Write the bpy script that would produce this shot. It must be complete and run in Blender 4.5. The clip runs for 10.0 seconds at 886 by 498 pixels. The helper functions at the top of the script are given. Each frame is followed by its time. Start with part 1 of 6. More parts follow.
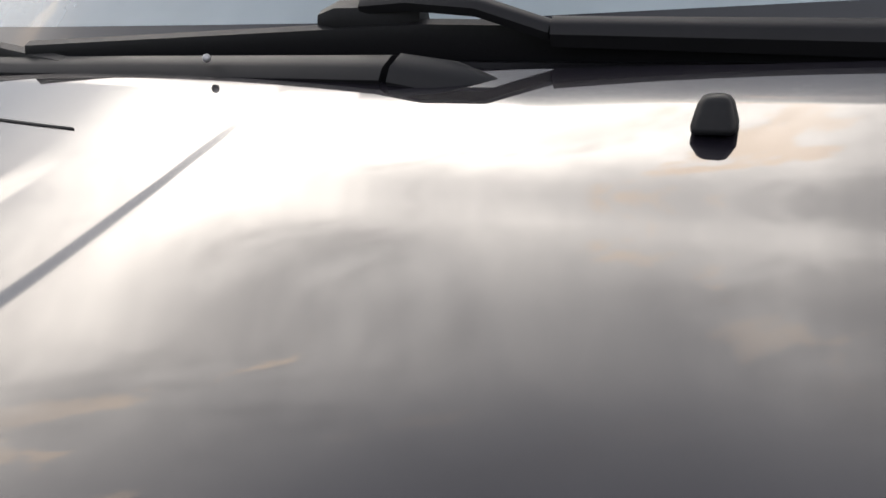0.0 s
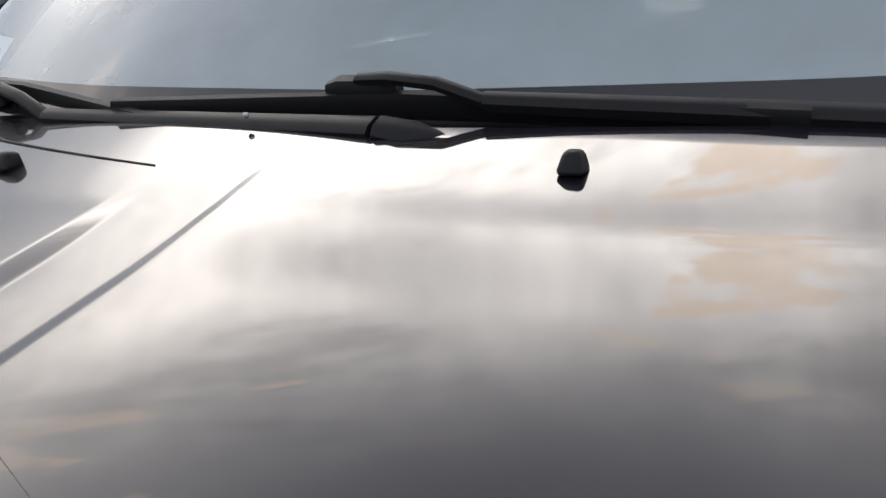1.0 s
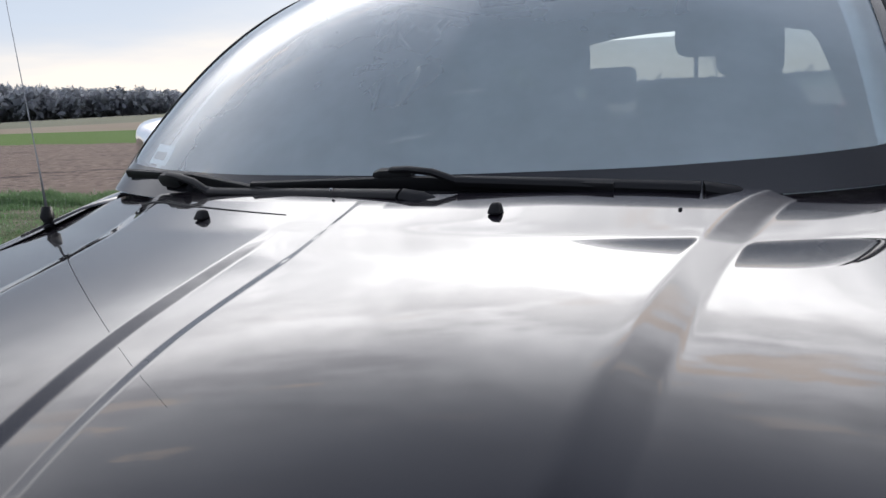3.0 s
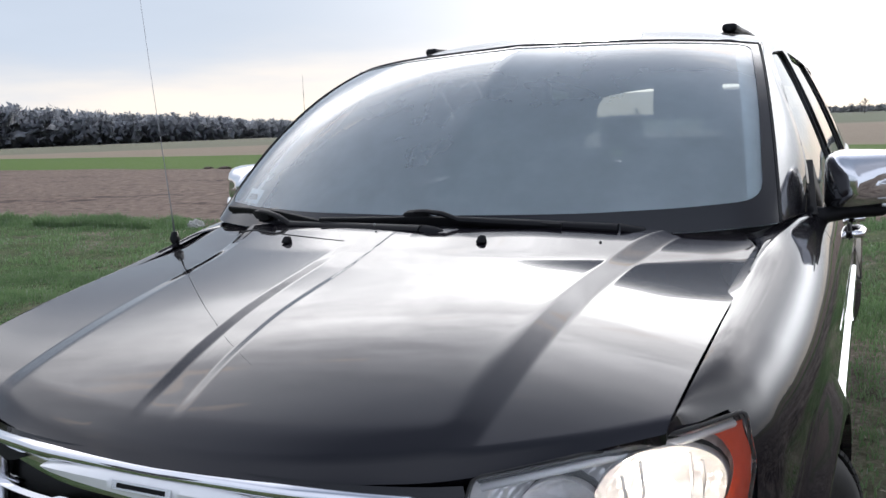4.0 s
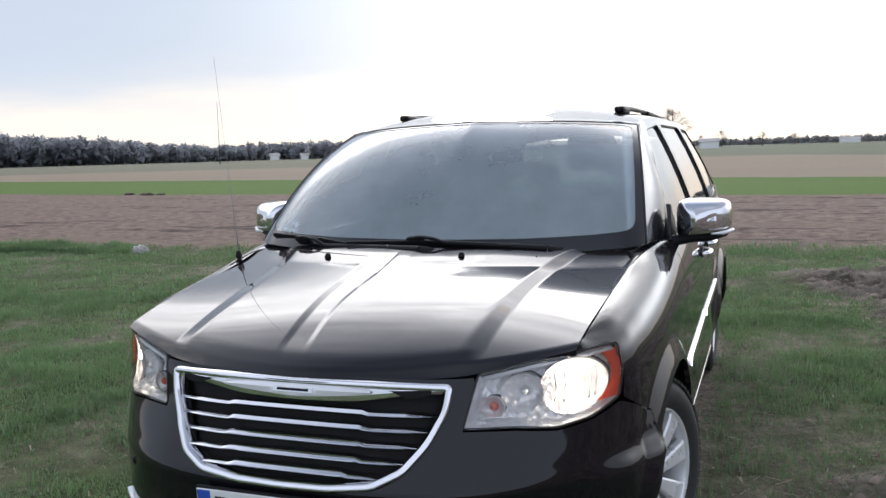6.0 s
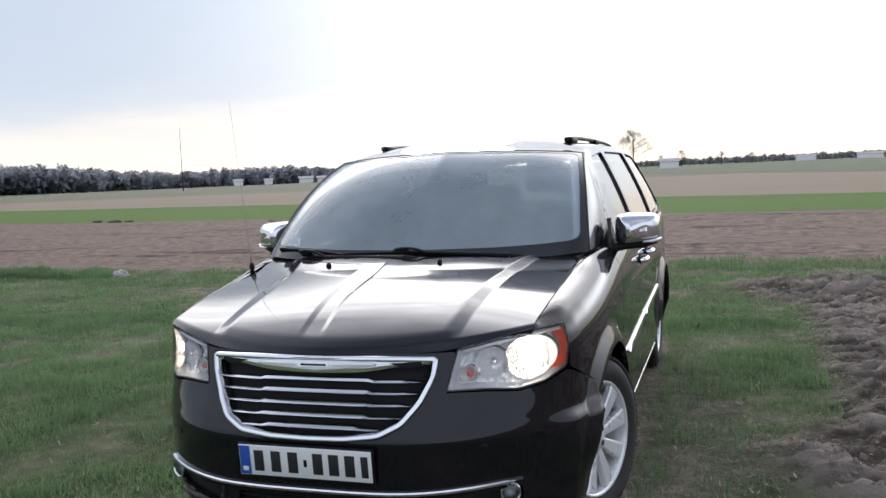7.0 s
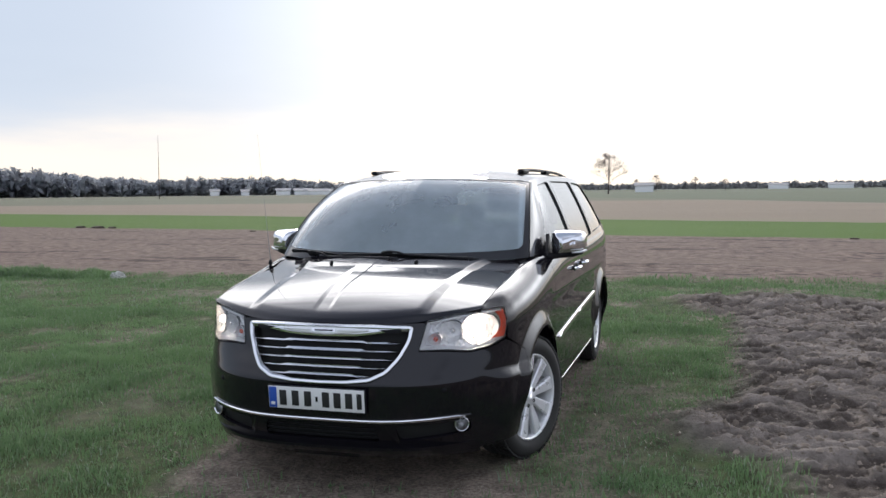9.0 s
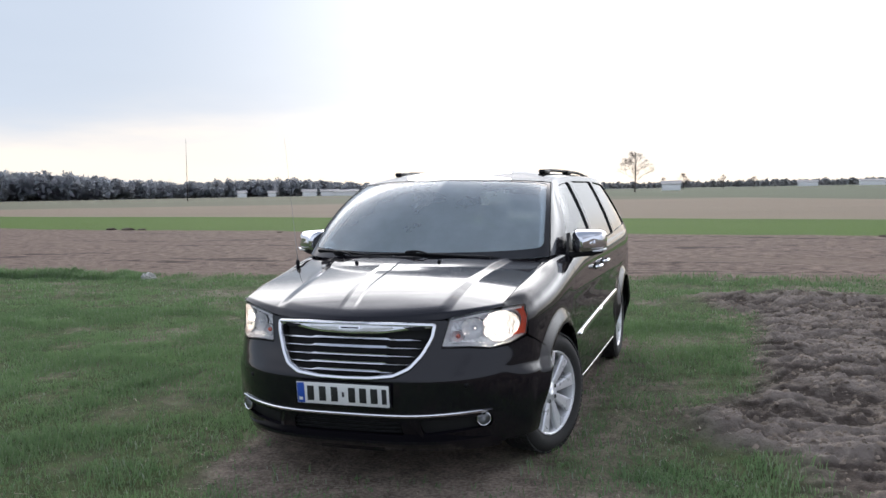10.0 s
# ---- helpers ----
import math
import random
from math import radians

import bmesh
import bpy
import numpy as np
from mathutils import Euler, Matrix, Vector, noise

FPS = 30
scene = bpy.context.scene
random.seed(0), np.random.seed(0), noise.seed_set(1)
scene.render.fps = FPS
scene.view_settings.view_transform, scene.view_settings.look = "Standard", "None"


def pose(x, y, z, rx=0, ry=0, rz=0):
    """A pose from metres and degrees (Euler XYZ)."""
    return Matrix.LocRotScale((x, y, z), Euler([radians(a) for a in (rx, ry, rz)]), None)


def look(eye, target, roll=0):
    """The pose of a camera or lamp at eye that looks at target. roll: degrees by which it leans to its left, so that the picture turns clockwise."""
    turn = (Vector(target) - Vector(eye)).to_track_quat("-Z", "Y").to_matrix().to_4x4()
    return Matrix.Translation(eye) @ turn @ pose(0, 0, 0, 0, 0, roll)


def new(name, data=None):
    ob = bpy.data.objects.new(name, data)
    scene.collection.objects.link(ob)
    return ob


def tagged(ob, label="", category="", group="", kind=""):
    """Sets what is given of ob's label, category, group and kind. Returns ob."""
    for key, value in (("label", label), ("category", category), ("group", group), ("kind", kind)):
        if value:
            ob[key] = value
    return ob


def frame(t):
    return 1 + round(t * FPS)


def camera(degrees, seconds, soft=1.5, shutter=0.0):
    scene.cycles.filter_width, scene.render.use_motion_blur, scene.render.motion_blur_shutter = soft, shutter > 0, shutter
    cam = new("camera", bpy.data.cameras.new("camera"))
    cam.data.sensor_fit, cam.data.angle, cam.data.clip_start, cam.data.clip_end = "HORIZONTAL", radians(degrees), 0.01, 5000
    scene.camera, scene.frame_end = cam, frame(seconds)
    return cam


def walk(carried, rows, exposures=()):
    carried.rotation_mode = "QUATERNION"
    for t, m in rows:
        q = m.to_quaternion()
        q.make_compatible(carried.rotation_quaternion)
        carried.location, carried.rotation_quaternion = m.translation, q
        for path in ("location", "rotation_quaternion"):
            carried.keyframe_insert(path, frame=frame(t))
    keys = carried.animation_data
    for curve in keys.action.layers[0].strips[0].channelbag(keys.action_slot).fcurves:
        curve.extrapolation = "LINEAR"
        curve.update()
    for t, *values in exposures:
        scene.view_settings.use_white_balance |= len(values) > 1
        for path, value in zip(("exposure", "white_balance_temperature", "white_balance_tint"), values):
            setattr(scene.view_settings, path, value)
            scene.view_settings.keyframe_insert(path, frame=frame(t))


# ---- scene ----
# ---- camera and its walk ----
cam = camera(53.7, 10.0, soft=1.5, shutter=0.0)
PATH = [
    (0.0, 0.2314, 0.5660, 1.1962, 21.869, -17.320, -2.985),
    (0.5, 0.2551, 0.4834, 1.2245, 20.793, -17.216, -2.628),
    (1.0, 0.3549, 0.3699, 1.2447, 22.775, -15.685, -2.660),
    (1.5, 0.4454, 0.2867, 1.2646, 23.997, -15.249, -2.000),
    (2.0, 0.5024, 0.1080, 1.2770, 25.100, -12.650, -2.130),
    (2.3, 0.5220, -0.0380, 1.2870, 26.000, -11.650, -3.300),
    (2.5, 0.5470, -0.1050, 1.2960, 25.250, -11.150, -3.200),
    (2.7, 0.5580, -0.1490, 1.2950, 22.870, -10.680, -3.130),
    (3.8, 1.0047, -0.7670, 1.3683, 26.183, -8.065, -2.711),
    (4.1, 1.0165, -0.9211, 1.4011, 26.091, -7.836, -2.188),
    (4.5, 1.0385, -1.1194, 1.4451, 24.572, -7.920, -2.651),
    (5.0, 1.1569, -1.4108, 1.4679, 23.619, -6.830, -1.739),
    (5.2, 1.1905, -1.5199, 1.4801, 23.520, -6.686, -1.916),
    (6.3, 1.3224, -2.2331, 1.5070, 19.587, -5.930, -1.288),
    (6.5, 1.3792, -2.3653, 1.5090, 19.320, -5.424, -1.201),
    (7.0, 1.4507, -2.7463, 1.5196, 18.247, -4.876, -2.433),
    (7.5, 1.5721, -3.0761, 1.5237, 17.431, -5.100, -2.074),
    (8.0, 1.7063, -3.4126, 1.5266, 18.842, -5.457, -2.943),
    (8.5, 1.7311, -3.7221, 1.5313, 17.775, -4.652, -2.808),
    (9.0, 1.8513, -3.9832, 1.5529, 16.591, -3.818, -0.570),
    (9.5, 1.9122, -4.0910, 1.5674, 17.352, -3.697, -0.866),
    (10.0, 1.9092, -4.0987, 1.5588, 18.292, -3.801, -1.010),
]


def aim(x, y, z, yaw, pitch, roll):
    """Yaw to the left of +y, pitch up, roll as look() takes it, in degrees."""
    a, b = radians(yaw), radians(pitch)
    way = Vector((-math.sin(a) * math.cos(b), math.cos(a) * math.cos(b), math.sin(b)))
    return look((x, y, z), Vector((x, y, z)) + way, roll)


EXPOSURES = [(0.0, 1.35, 6850, 10), (0.5, 1.3, 6800, 10), (1.0, 1.1, 6650, 10), (1.5, 0.92, 6450, 10), (2.0, 0.74, 6250, 10), (2.5, 0.65, 6100, 10), (4.0, 0.58, 6050, 10), (6.0, 0.62, 6050, 10), (10.0, 0.60, 6050, 10)]
walk(cam, [(t, aim(*row)) for t, *row in PATH], EXPOSURES)

# ---- sky and sun: evening overcast, glow behind the car ----
SUN_AZ, SUN_EL = 18.0, 17.0      # degrees to the left of +y, above the horizon
world = bpy.data.worlds.new("evening_sky")
scene.world = world
world.use_nodes = True
wt = world.node_tree
wt.nodes.clear()


def wnode(kind, **props):
    n = wt.nodes.new(kind)
    for k, val in props.items():
        if k == "operation":
            n.operation = val
        elif k == "blend_type":
            n.blend_type = val
        elif k == "data_type":
            n.data_type = val
    return n


def wmath(op, a, b=None, c=None):
    n = wnode("ShaderNodeMath", operation=op)
    for i, val in enumerate((a, b, c)):
        if val is None:
            continue
        if isinstance(val, (int, float)):
            n.inputs[i].default_value = val
        else:
            wt.links.new(val, n.inputs[i])
    return n.outputs[0]


def wramp(fac, stops):
    n = wnode("ShaderNodeValToRGB")
    e = n.color_ramp.elements
    while len(e) < len(stops):
        e.new(0.5)
    for el, (p, col) in zip(e, stops):
        el.position, el.color = p, (*col, 1)
    wt.links.new(fac, n.inputs[0])
    return n.outputs[0]


def wmix(fac, a, b, blend="MIX"):
    n = wnode("ShaderNodeMix", data_type="RGBA", blend_type=blend)
    for sock, val in ((n.inputs[0], fac), (n.inputs[6], a), (n.inputs[7], b)):
        if isinstance(val, (int, float)):
            sock.default_value = val
        elif isinstance(val, tuple):
            sock.default_value = (*val, 1)
        else:
            wt.links.new(val, sock)
    return n.outputs[2]


tc = wnode("ShaderNodeTexCoord")
sep = wnode("ShaderNodeSeparateXYZ")
wt.links.new(tc.outputs["Generated"], sep.inputs[0])
dx, dy, dz = sep.outputs
up = wmath("MAXIMUM", dz, 0.0)
# flat cloud deck seen in perspective
deck = wmath("ADD", up, 0.10)
comb = wnode("ShaderNodeCombineXYZ")
wt.links.new(wmath("DIVIDE", dx, deck), comb.inputs[0])
wt.links.new(wmath("DIVIDE", dy, deck), comb.inputs[1])


def wnoise(scale, detail, rough, seed, drawn=False):
    n = wt.nodes.new("ShaderNodeTexNoise")
    n.noise_dimensions = "4D"
    n.inputs["W"].default_value = seed
    n.inputs["Scale"].default_value, n.inputs["Detail"].default_value, n.inputs["Roughness"].default_value = scale, detail, rough
    wt.links.new((drawn_out if drawn else comb).outputs[0], n.inputs["Vector"])
    return n.outputs[0]


s_az, s_el = radians(SUN_AZ), radians(SUN_EL)
sun_way = Vector((-math.sin(s_az) * math.cos(s_el), math.cos(s_az) * math.cos(s_el), math.sin(s_el)))
near_sun = wmath("ADD", wmath("ADD", wmath("MULTIPLY", dx, sun_way.x), wmath("MULTIPLY", dy, sun_way.y)), wmath("MULTIPLY", dz, sun_way.z))
near_sun = wmath("MAXIMUM", near_sun, 0.0)
left_of = wmath("ADD", wmath("MULTIPLY", dx, -math.cos(s_az)), wmath("MULTIPLY", dy, -math.sin(s_az)))
ahead = wmath("ADD", wmath("MULTIPLY", dx, -math.sin(s_az)), wmath("MULTIPLY", dy, math.cos(s_az)))


# the same deck, with its streaks drawn out across the sun's bearing
drawn_out = wnode("ShaderNodeCombineXYZ")
wt.links.new(wmath("MULTIPLY", wmath("DIVIDE", wmath("ADD", left_of, wmath("MULTIPLY", ahead, 0.35)), deck), 0.30), drawn_out.inputs[0])
wt.links.new(wmath("DIVIDE", ahead, deck), drawn_out.inputs[1])


def wband(val, a, b):
    n = wt.nodes.new("ShaderNodeMapRange")
    n.interpolation_type = "SMOOTHSTEP"
    wt.links.new(val, n.inputs[0])
    n.inputs[1].default_value, n.inputs[2].default_value = a, b
    return n.outputs[0]


def wblob(across, across_w, rise, rise_w):
    """A soft oval of light ahead, across to the left and up."""
    p = wmath("POWER", wmath("ABSOLUTE", wmath("DIVIDE", wmath("SUBTRACT", left_of, across), across_w)), 2.0)
    q = wmath("POWER", wmath("ABSOLUTE", wmath("DIVIDE", wmath("SUBTRACT", dz, rise), rise_w)), 2.0)
    e = wmath("POWER", 2.718, wmath("MULTIPLY", wmath("ADD", p, q), -1.0))
    return wmath("MULTIPLY", e, wband(ahead, -0.1, 0.35))


glow = wblob(0.0, 0.50, 0.505, 0.090)            # bright opening in the cloud before the sun
wide = wblob(-0.08, 0.50, 0.598, 0.101)           # thinner cloud round it
bright = wblob(-0.66, 0.34, 0.26, 0.13)         # bare sky low on the other side
haze = wblob(-0.32, 0.50, 0.14, 0.22)           # white haze low beside it

billow = wnoise(0.55, 5.0, 0.55, 3.1)
low = wmath("MULTIPLY", wband(wmath("MULTIPLY_ADD", billow, 0.14, up), 0.19, 0.07), wmath("POWER", near_sun, 0.8))      # clear strip over the horizon
streak = wnoise(3.6, 6.0, 0.60, 7.7)
fine = wramp(streak, [(0.40, (0, 0, 0)), (0.66, (1, 1, 1))])
high = wramp(up, [(0.0, (0.50, 0.50, 0.52)), (0.12, (0.50, 0.52, 0.56)), (0.28, (0.54, 0.60, 0.69)), (0.5, (0.82, 0.80, 0.83)), (0.64, (0.98, 0.98, 1.04)), (0.74, (0.74, 0.76, 0.85)), (0.83, (0.53, 0.56, 0.66)), (0.90, (0.22, 0.25, 0.32)), (1.0, (0.26, 0.30, 0.37))])
grey = wramp(up, [(0.0, (0.42, 0.42, 0.45)), (0.28, (0.42, 0.44, 0.50)), (0.6, (0.66, 0.67, 0.73)), (0.72, (0.60, 0.62, 0.70)), (0.82, (0.44, 0.47, 0.55)), (0.90, (0.18, 0.21, 0.27)), (1.0, (0.22, 0.25, 0.31))])
clouds = wmix(wband(billow, 0.40, 0.62), high, grey)
clouds = wmix(wband(ahead, 0.15, -0.55), clouds, (0.63, 0.66, 0.75))      # the dusk side
lit = clouds
lit = wmix(wmath("MULTIPLY", wide, wmath("MULTIPLY_ADD", fine, 0.45, 0.55)), lit, (4.1, 3.95, 3.85))
lit = wmix(wmath("MULTIPLY", glow, wmath("MULTIPLY_ADD", fine, 0.35, 0.65)), lit, (8.5, 8.0, 7.5))
ragged = wnoise(6.0, 7.0, 0.60, 2.3, True)
lit = wmix(wmath("MULTIPLY", wband(ragged, 0.52, 0.40), wblob(-0.1, 0.9, 0.62, 0.16)), lit, wmix(0.34, lit, (0.40, 0.39, 0.42)))
torn = wmath("MULTIPLY", wband(wnoise(11.0, 6.0, 0.58, 12.4, True), 0.575, 0.63), wblob(-0.05, 0.85, 0.635, 0.065))
lit = wmix(wmath("MULTIPLY", torn, 0.75), lit, (3.0, 2.4, 1.9))
closed = wmath("MULTIPLY", wband(left_of, -0.26, -0.56), wband(up, 0.46, 0.62))      # thick cloud high beside the opening
lit = wmix(wmath("MULTIPLY", closed, 0.9), lit, (0.27, 0.28, 0.32))
lit = wmix(bright, lit, (4.0, 3.9, 3.8))
lit = wmix(wmath("MULTIPLY", haze, wmath("SUBTRACT", 1.0, bright)), lit, (1.05, 1.04, 1.03))
# the grey bank that closes the lower sky beside the opening
bank = wmath("MULTIPLY", wband(wmath("MULTIPLY_ADD", billow, 0.12, left_of), -0.12, 0.46), wmath("SUBTRACT", 1.0, wband(wmath("MULTIPLY_ADD", billow, 0.16, up), 0.30, 0.48)))
lit = wmix(wmath("MULTIPLY", bank, 0.92), lit, wmix(billow, (0.36, 0.40, 0.46), (0.50, 0.54, 0.60)))
lit = wmix(wmath("MULTIPLY", low, 0.9), lit, (0.92, 0.77, 0.61))
bg_clouds = wt.nodes.new("ShaderNodeBackground")
wt.links.new(lit, bg_clouds.inputs[0])
bg_clouds.inputs[1].default_value = 1.0
sky = wt.nodes.new("ShaderNodeTexSky")
sky.sky_type = "NISHITA"
sky.sun_disc = False
sky.sun_elevation, sky.sun_rotation = s_el, -s_az
bg_sky = wt.nodes.new("ShaderNodeBackground")
wt.links.new(sky.outputs[0], bg_sky.inputs[0])
bg_sky.inputs[1].default_value = 0.05
both = wt.nodes.new("ShaderNodeMixShader")      # nearly closed cloud
both.inputs[0].default_value = 0.92
wt.links.new(bg_sky.outputs[0], both.inputs[1])
wt.links.new(bg_clouds.outputs[0], both.inputs[2])
wout = wt.nodes.new("ShaderNodeOutputWorld")
wt.links.new(both.outputs[0], wout.inputs[0])

sun = bpy.data.lights.new("sun", "SUN")
sun.energy, sun.angle, sun.color = 0.6, radians(10), (1.0, 0.90, 0.78)
sun_ob = new("sun", sun)
sun_ob.matrix_world = look((0, 0, 0), -sun_way)
# ---- materials ----
class Mat:
    """A small node-material builder."""

    def __init__(self, name):
        self.m = bpy.data.materials.new(name)
        self.m.use_nodes = True
        self.t = self.m.node_tree
        self.b = self.t.nodes["Principled BSDF"]
        self.co = None

    def coord(self):
        if self.co is None:
            self.co = self.t.nodes.new("ShaderNodeTexCoord").outputs["Object"]
        return self.co

    def link(self, val, sock):
        if isinstance(val, (int, float)):
            sock.default_value = val
        elif isinstance(val, tuple):
            sock.default_value = (*val, 1) if len(val) == 3 and len(sock.default_value) == 4 else val
        else:
            self.t.links.new(val, sock)

    def noise(self, scale, detail=4.0, rough=0.55, stretch=None, seed=0.0):
        n = self.t.nodes.new("ShaderNodeTexNoise")
        n.noise_dimensions = "4D"
        n.inputs["W"].default_value = seed
        n.inputs["Scale"].default_value, n.inputs["Detail"].default_value, n.inputs["Roughness"].default_value = scale, detail, rough
        vec = self.coord()
        if stretch:
            k = self.t.nodes.new("ShaderNodeMapping")
            k.inputs["Scale"].default_value = stretch
            self.t.links.new(vec, k.inputs[0])
            vec = k.outputs[0]
        self.t.links.new(vec, n.inputs["Vector"])
        return n.outputs[0]

    def math(self, op, a, b=None, c=None):
        n = self.t.nodes.new("ShaderNodeMath")
        n.operation = op
        for i, val in enumerate((a, b, c)):
            if val is not None:
                self.link(val, n.inputs[i])
        return n.outputs[0]

    def band(self, val, lo, hi, a=0.0, b=1.0):
        n = self.t.nodes.new("ShaderNodeMapRange")
        n.interpolation_type = "SMOOTHSTEP"
        self.link(val, n.inputs[0])
        for i, q in enumerate((lo, hi, a, b)):
            n.inputs[1 + i].default_value = q
        return n.outputs[0]

    def mix(self, fac, a, b, blend="MIX"):
        n = self.t.nodes.new("ShaderNodeMix")
        n.data_type, n.blend_type = "RGBA", blend
        for sock, val in ((n.inputs[0], fac), (n.inputs[6], a), (n.inputs[7], b)):
            self.link(val, sock)
        return n.outputs[2]

    def ramp(self, fac, stops):
        n = self.t.nodes.new("ShaderNodeValToRGB")
        e = n.color_ramp.elements
        while len(e) < len(stops):
            e.new(0.5)
        for el, (p, col) in zip(e, stops):
            el.position, el.color = p, (*col, 1)
        self.link(fac, n.inputs[0])
        return n.outputs[0]

    def island(self):
        return self.t.nodes.new("ShaderNodeNewGeometry").outputs["Random Per Island"]

    def bump(self, height, strength=0.3, distance=0.01):
        n = self.t.nodes.new("ShaderNodeBump")
        n.inputs["Strength"].default_value, n.inputs["Distance"].default_value = strength, distance
        self.link(height, n.inputs["Height"])
        self.t.links.new(n.outputs[0], self.b.inputs["Normal"])
        return self

    def set(self, color=None, rough=None, metal=None, spec=None, coat=None, coat_rough=None, trans=None, ior=None, emit=None, power=None, alpha=None):
        pairs = (("Base Color", color), ("Roughness", rough), ("Metallic", metal), ("Specular IOR Level", spec), ("Coat Weight", coat),
                 ("Coat Roughness", coat_rough), ("Transmission Weight", trans), ("IOR", ior), ("Emission Color", emit), ("Emission Strength", power), ("Alpha", alpha))
        for key, val in pairs:
            if val is not None:
                self.link(val, self.b.inputs[key])
        return self


def car_paint():
    k = Mat("black_paint")
    dust = k.band(k.noise(3.0, 6, 0.6), 0.45, 0.8, 0.0, 1.0)
    k.b.inputs["Coat IOR"].default_value = 1.44
    k.set(color=k.mix(k.math("MULTIPLY", dust, 0.012), (0.006, 0.0052, 0.0078), (0.15, 0.14, 0.14)), rough=0.5, spec=0.02, coat=1.0,
          coat_rough=k.math("ADD", k.math("MULTIPLY", dust, 0.03), 0.015))
    return k.m


def plain(name, color, rough, metal=0.0, spec=0.5, grain=60.0, vary=0.15, bump=0.0, coat=None):
    k = Mat(name)
    n = k.noise(grain, 4, 0.6)
    dark = tuple(c * (1 - vary) for c in color)
    lite = tuple(min(1, c * (1 + vary)) for c in color)
    k.set(color=k.mix(n, dark, lite), rough=k.math("ADD", k.math("MULTIPLY", k.noise(grain * 0.2, 3), 0.12), rough - 0.06), metal=metal, spec=spec, coat=coat)
    if bump:
        k.bump(n, bump, 0.002)
    return k.m


def glass(name, color, tint_alpha, rough=0.0):
    """Thin pane: part clear, part gloss by Fresnel, with a tint."""
    k = Mat(name)
    t = k.t
    clear = t.nodes.new("ShaderNodeBsdfTransparent")
    clear.inputs[0].default_value = (*color, 1)
    gloss = t.nodes.new("ShaderNodeBsdfGlossy")
    gloss.inputs["Roughness"].default_value = rough
    gloss.inputs["Color"].default_value = (1, 1, 1, 1)
    fr = t.nodes.new("ShaderNodeFresnel")
    fr.inputs[0].default_value = 1.62
    face = t.nodes.new("ShaderNodeBsdfDiffuse")
    face.inputs[0].default_value = (0.74, 0.86, 0.92, 1)
    thru = t.nodes.new("ShaderNodeBsdfTranslucent")
    thru.inputs[0].default_value = (0.72, 0.84, 0.92, 1)
    film = t.nodes.new("ShaderNodeMixShader")
    film.inputs[0].default_value = 0.12
    t.links.new(face.outputs[0], film.inputs[1])
    t.links.new(thru.outputs[0], film.inputs[2])
    dust = t.nodes.new("ShaderNodeMixShader")
    spot = k.band(k.noise(2.2, 5, 0.6), 0.35, 0.75, tint_alpha * 0.85, tint_alpha * 1.15)
    t.links.new(spot, dust.inputs[0])
    t.links.new(clear.outputs[0], dust.inputs[1])
    t.links.new(film.outputs[0], dust.inputs[2])
    mixer = t.nodes.new("ShaderNodeMixShader")
    t.links.new(fr.outputs[0], mixer.inputs[0])
    t.links.new(dust.outputs[0], mixer.inputs[1])
    t.links.new(gloss.outputs[0], mixer.inputs[2])
    t.links.new(mixer.outputs[0], t.nodes["Material Output"].inputs[0])
    return k.m


def glowing(name, color, power):
    k = Mat(name)
    k.set(color=(0.9, 0.9, 0.9), emit=color, power=power)
    return k.m


PAINT = car_paint()
CHROME = plain("chrome", (0.80, 0.80, 0.82), 0.10, metal=1.0, grain=25, vary=0.04)
ALLOY = plain("alloy", (0.86, 0.86, 0.87), 0.28, metal=0.4, grain=40, vary=0.08)
BLACK = plain("black_plastic", (0.007, 0.007, 0.008), 0.5, spec=0.16, grain=300, vary=0.3, bump=0.1)
DARK = plain("dark_void", (0.006, 0.006, 0.006), 0.8, grain=40)
RUBBER = plain("rubber", (0.022, 0.021, 0.020), 0.75, grain=90, vary=0.35, bump=0.15)
SATIN = plain("satin_black_metal", (0.007, 0.007, 0.008), 0.5, spec=0.16, grain=120, vary=0.2)
GREYM = plain("grey_metal", (0.30, 0.30, 0.31), 0.4, metal=0.5, grain=90, vary=0.1)
CLOTH = plain("dark_leather", (0.045, 0.045, 0.048), 0.55, grain=90, vary=0.25, bump=0.2)
DASHM = plain("dash_vinyl", (0.055, 0.056, 0.06), 0.6, grain=200, vary=0.2, bump=0.15)
LINER = plain("roof_lining", (0.46, 0.46, 0.45), 0.9, grain=150)
TRIM = plain("pale_trim", (0.72, 0.72, 0.70), 0.7, grain=120, vary=0.05)
FRIT = plain("frit_black", (0.012, 0.012, 0.014), 0.08, grain=40)
WHITE = plain("plate_white", (0.78, 0.78, 0.76), 0.35, grain=50, vary=0.04)
BLUE = plain("plate_blue", (0.03, 0.09, 0.42), 0.35, grain=50, vary=0.05)
INK = plain("plate_black", (0.02, 0.02, 0.02), 0.5, grain=50)
PAPER = plain("sticker", (0.70, 0.72, 0.72), 0.6, grain=80, vary=0.06)
WSHIELD = glass("windscreen_glass", (0.74, 0.87, 0.93), 0.32)
CLEAR = glass("lens_glass", (0.95, 0.95, 0.95), 0.02)
TINTED = glass("tinted_glass", (0.30, 0.31, 0.31), 0.03)
SIDEGL = glass("side_glass", (0.62, 0.66, 0.64), 0.03)
REFL = plain("lamp_reflector", (0.90, 0.90, 0.90), 0.12, metal=0.9, grain=30, vary=0.03)
SILVER = plain("lamp_silver", (0.84, 0.84, 0.84), 0.25, metal=0.25, grain=30, vary=0.05)


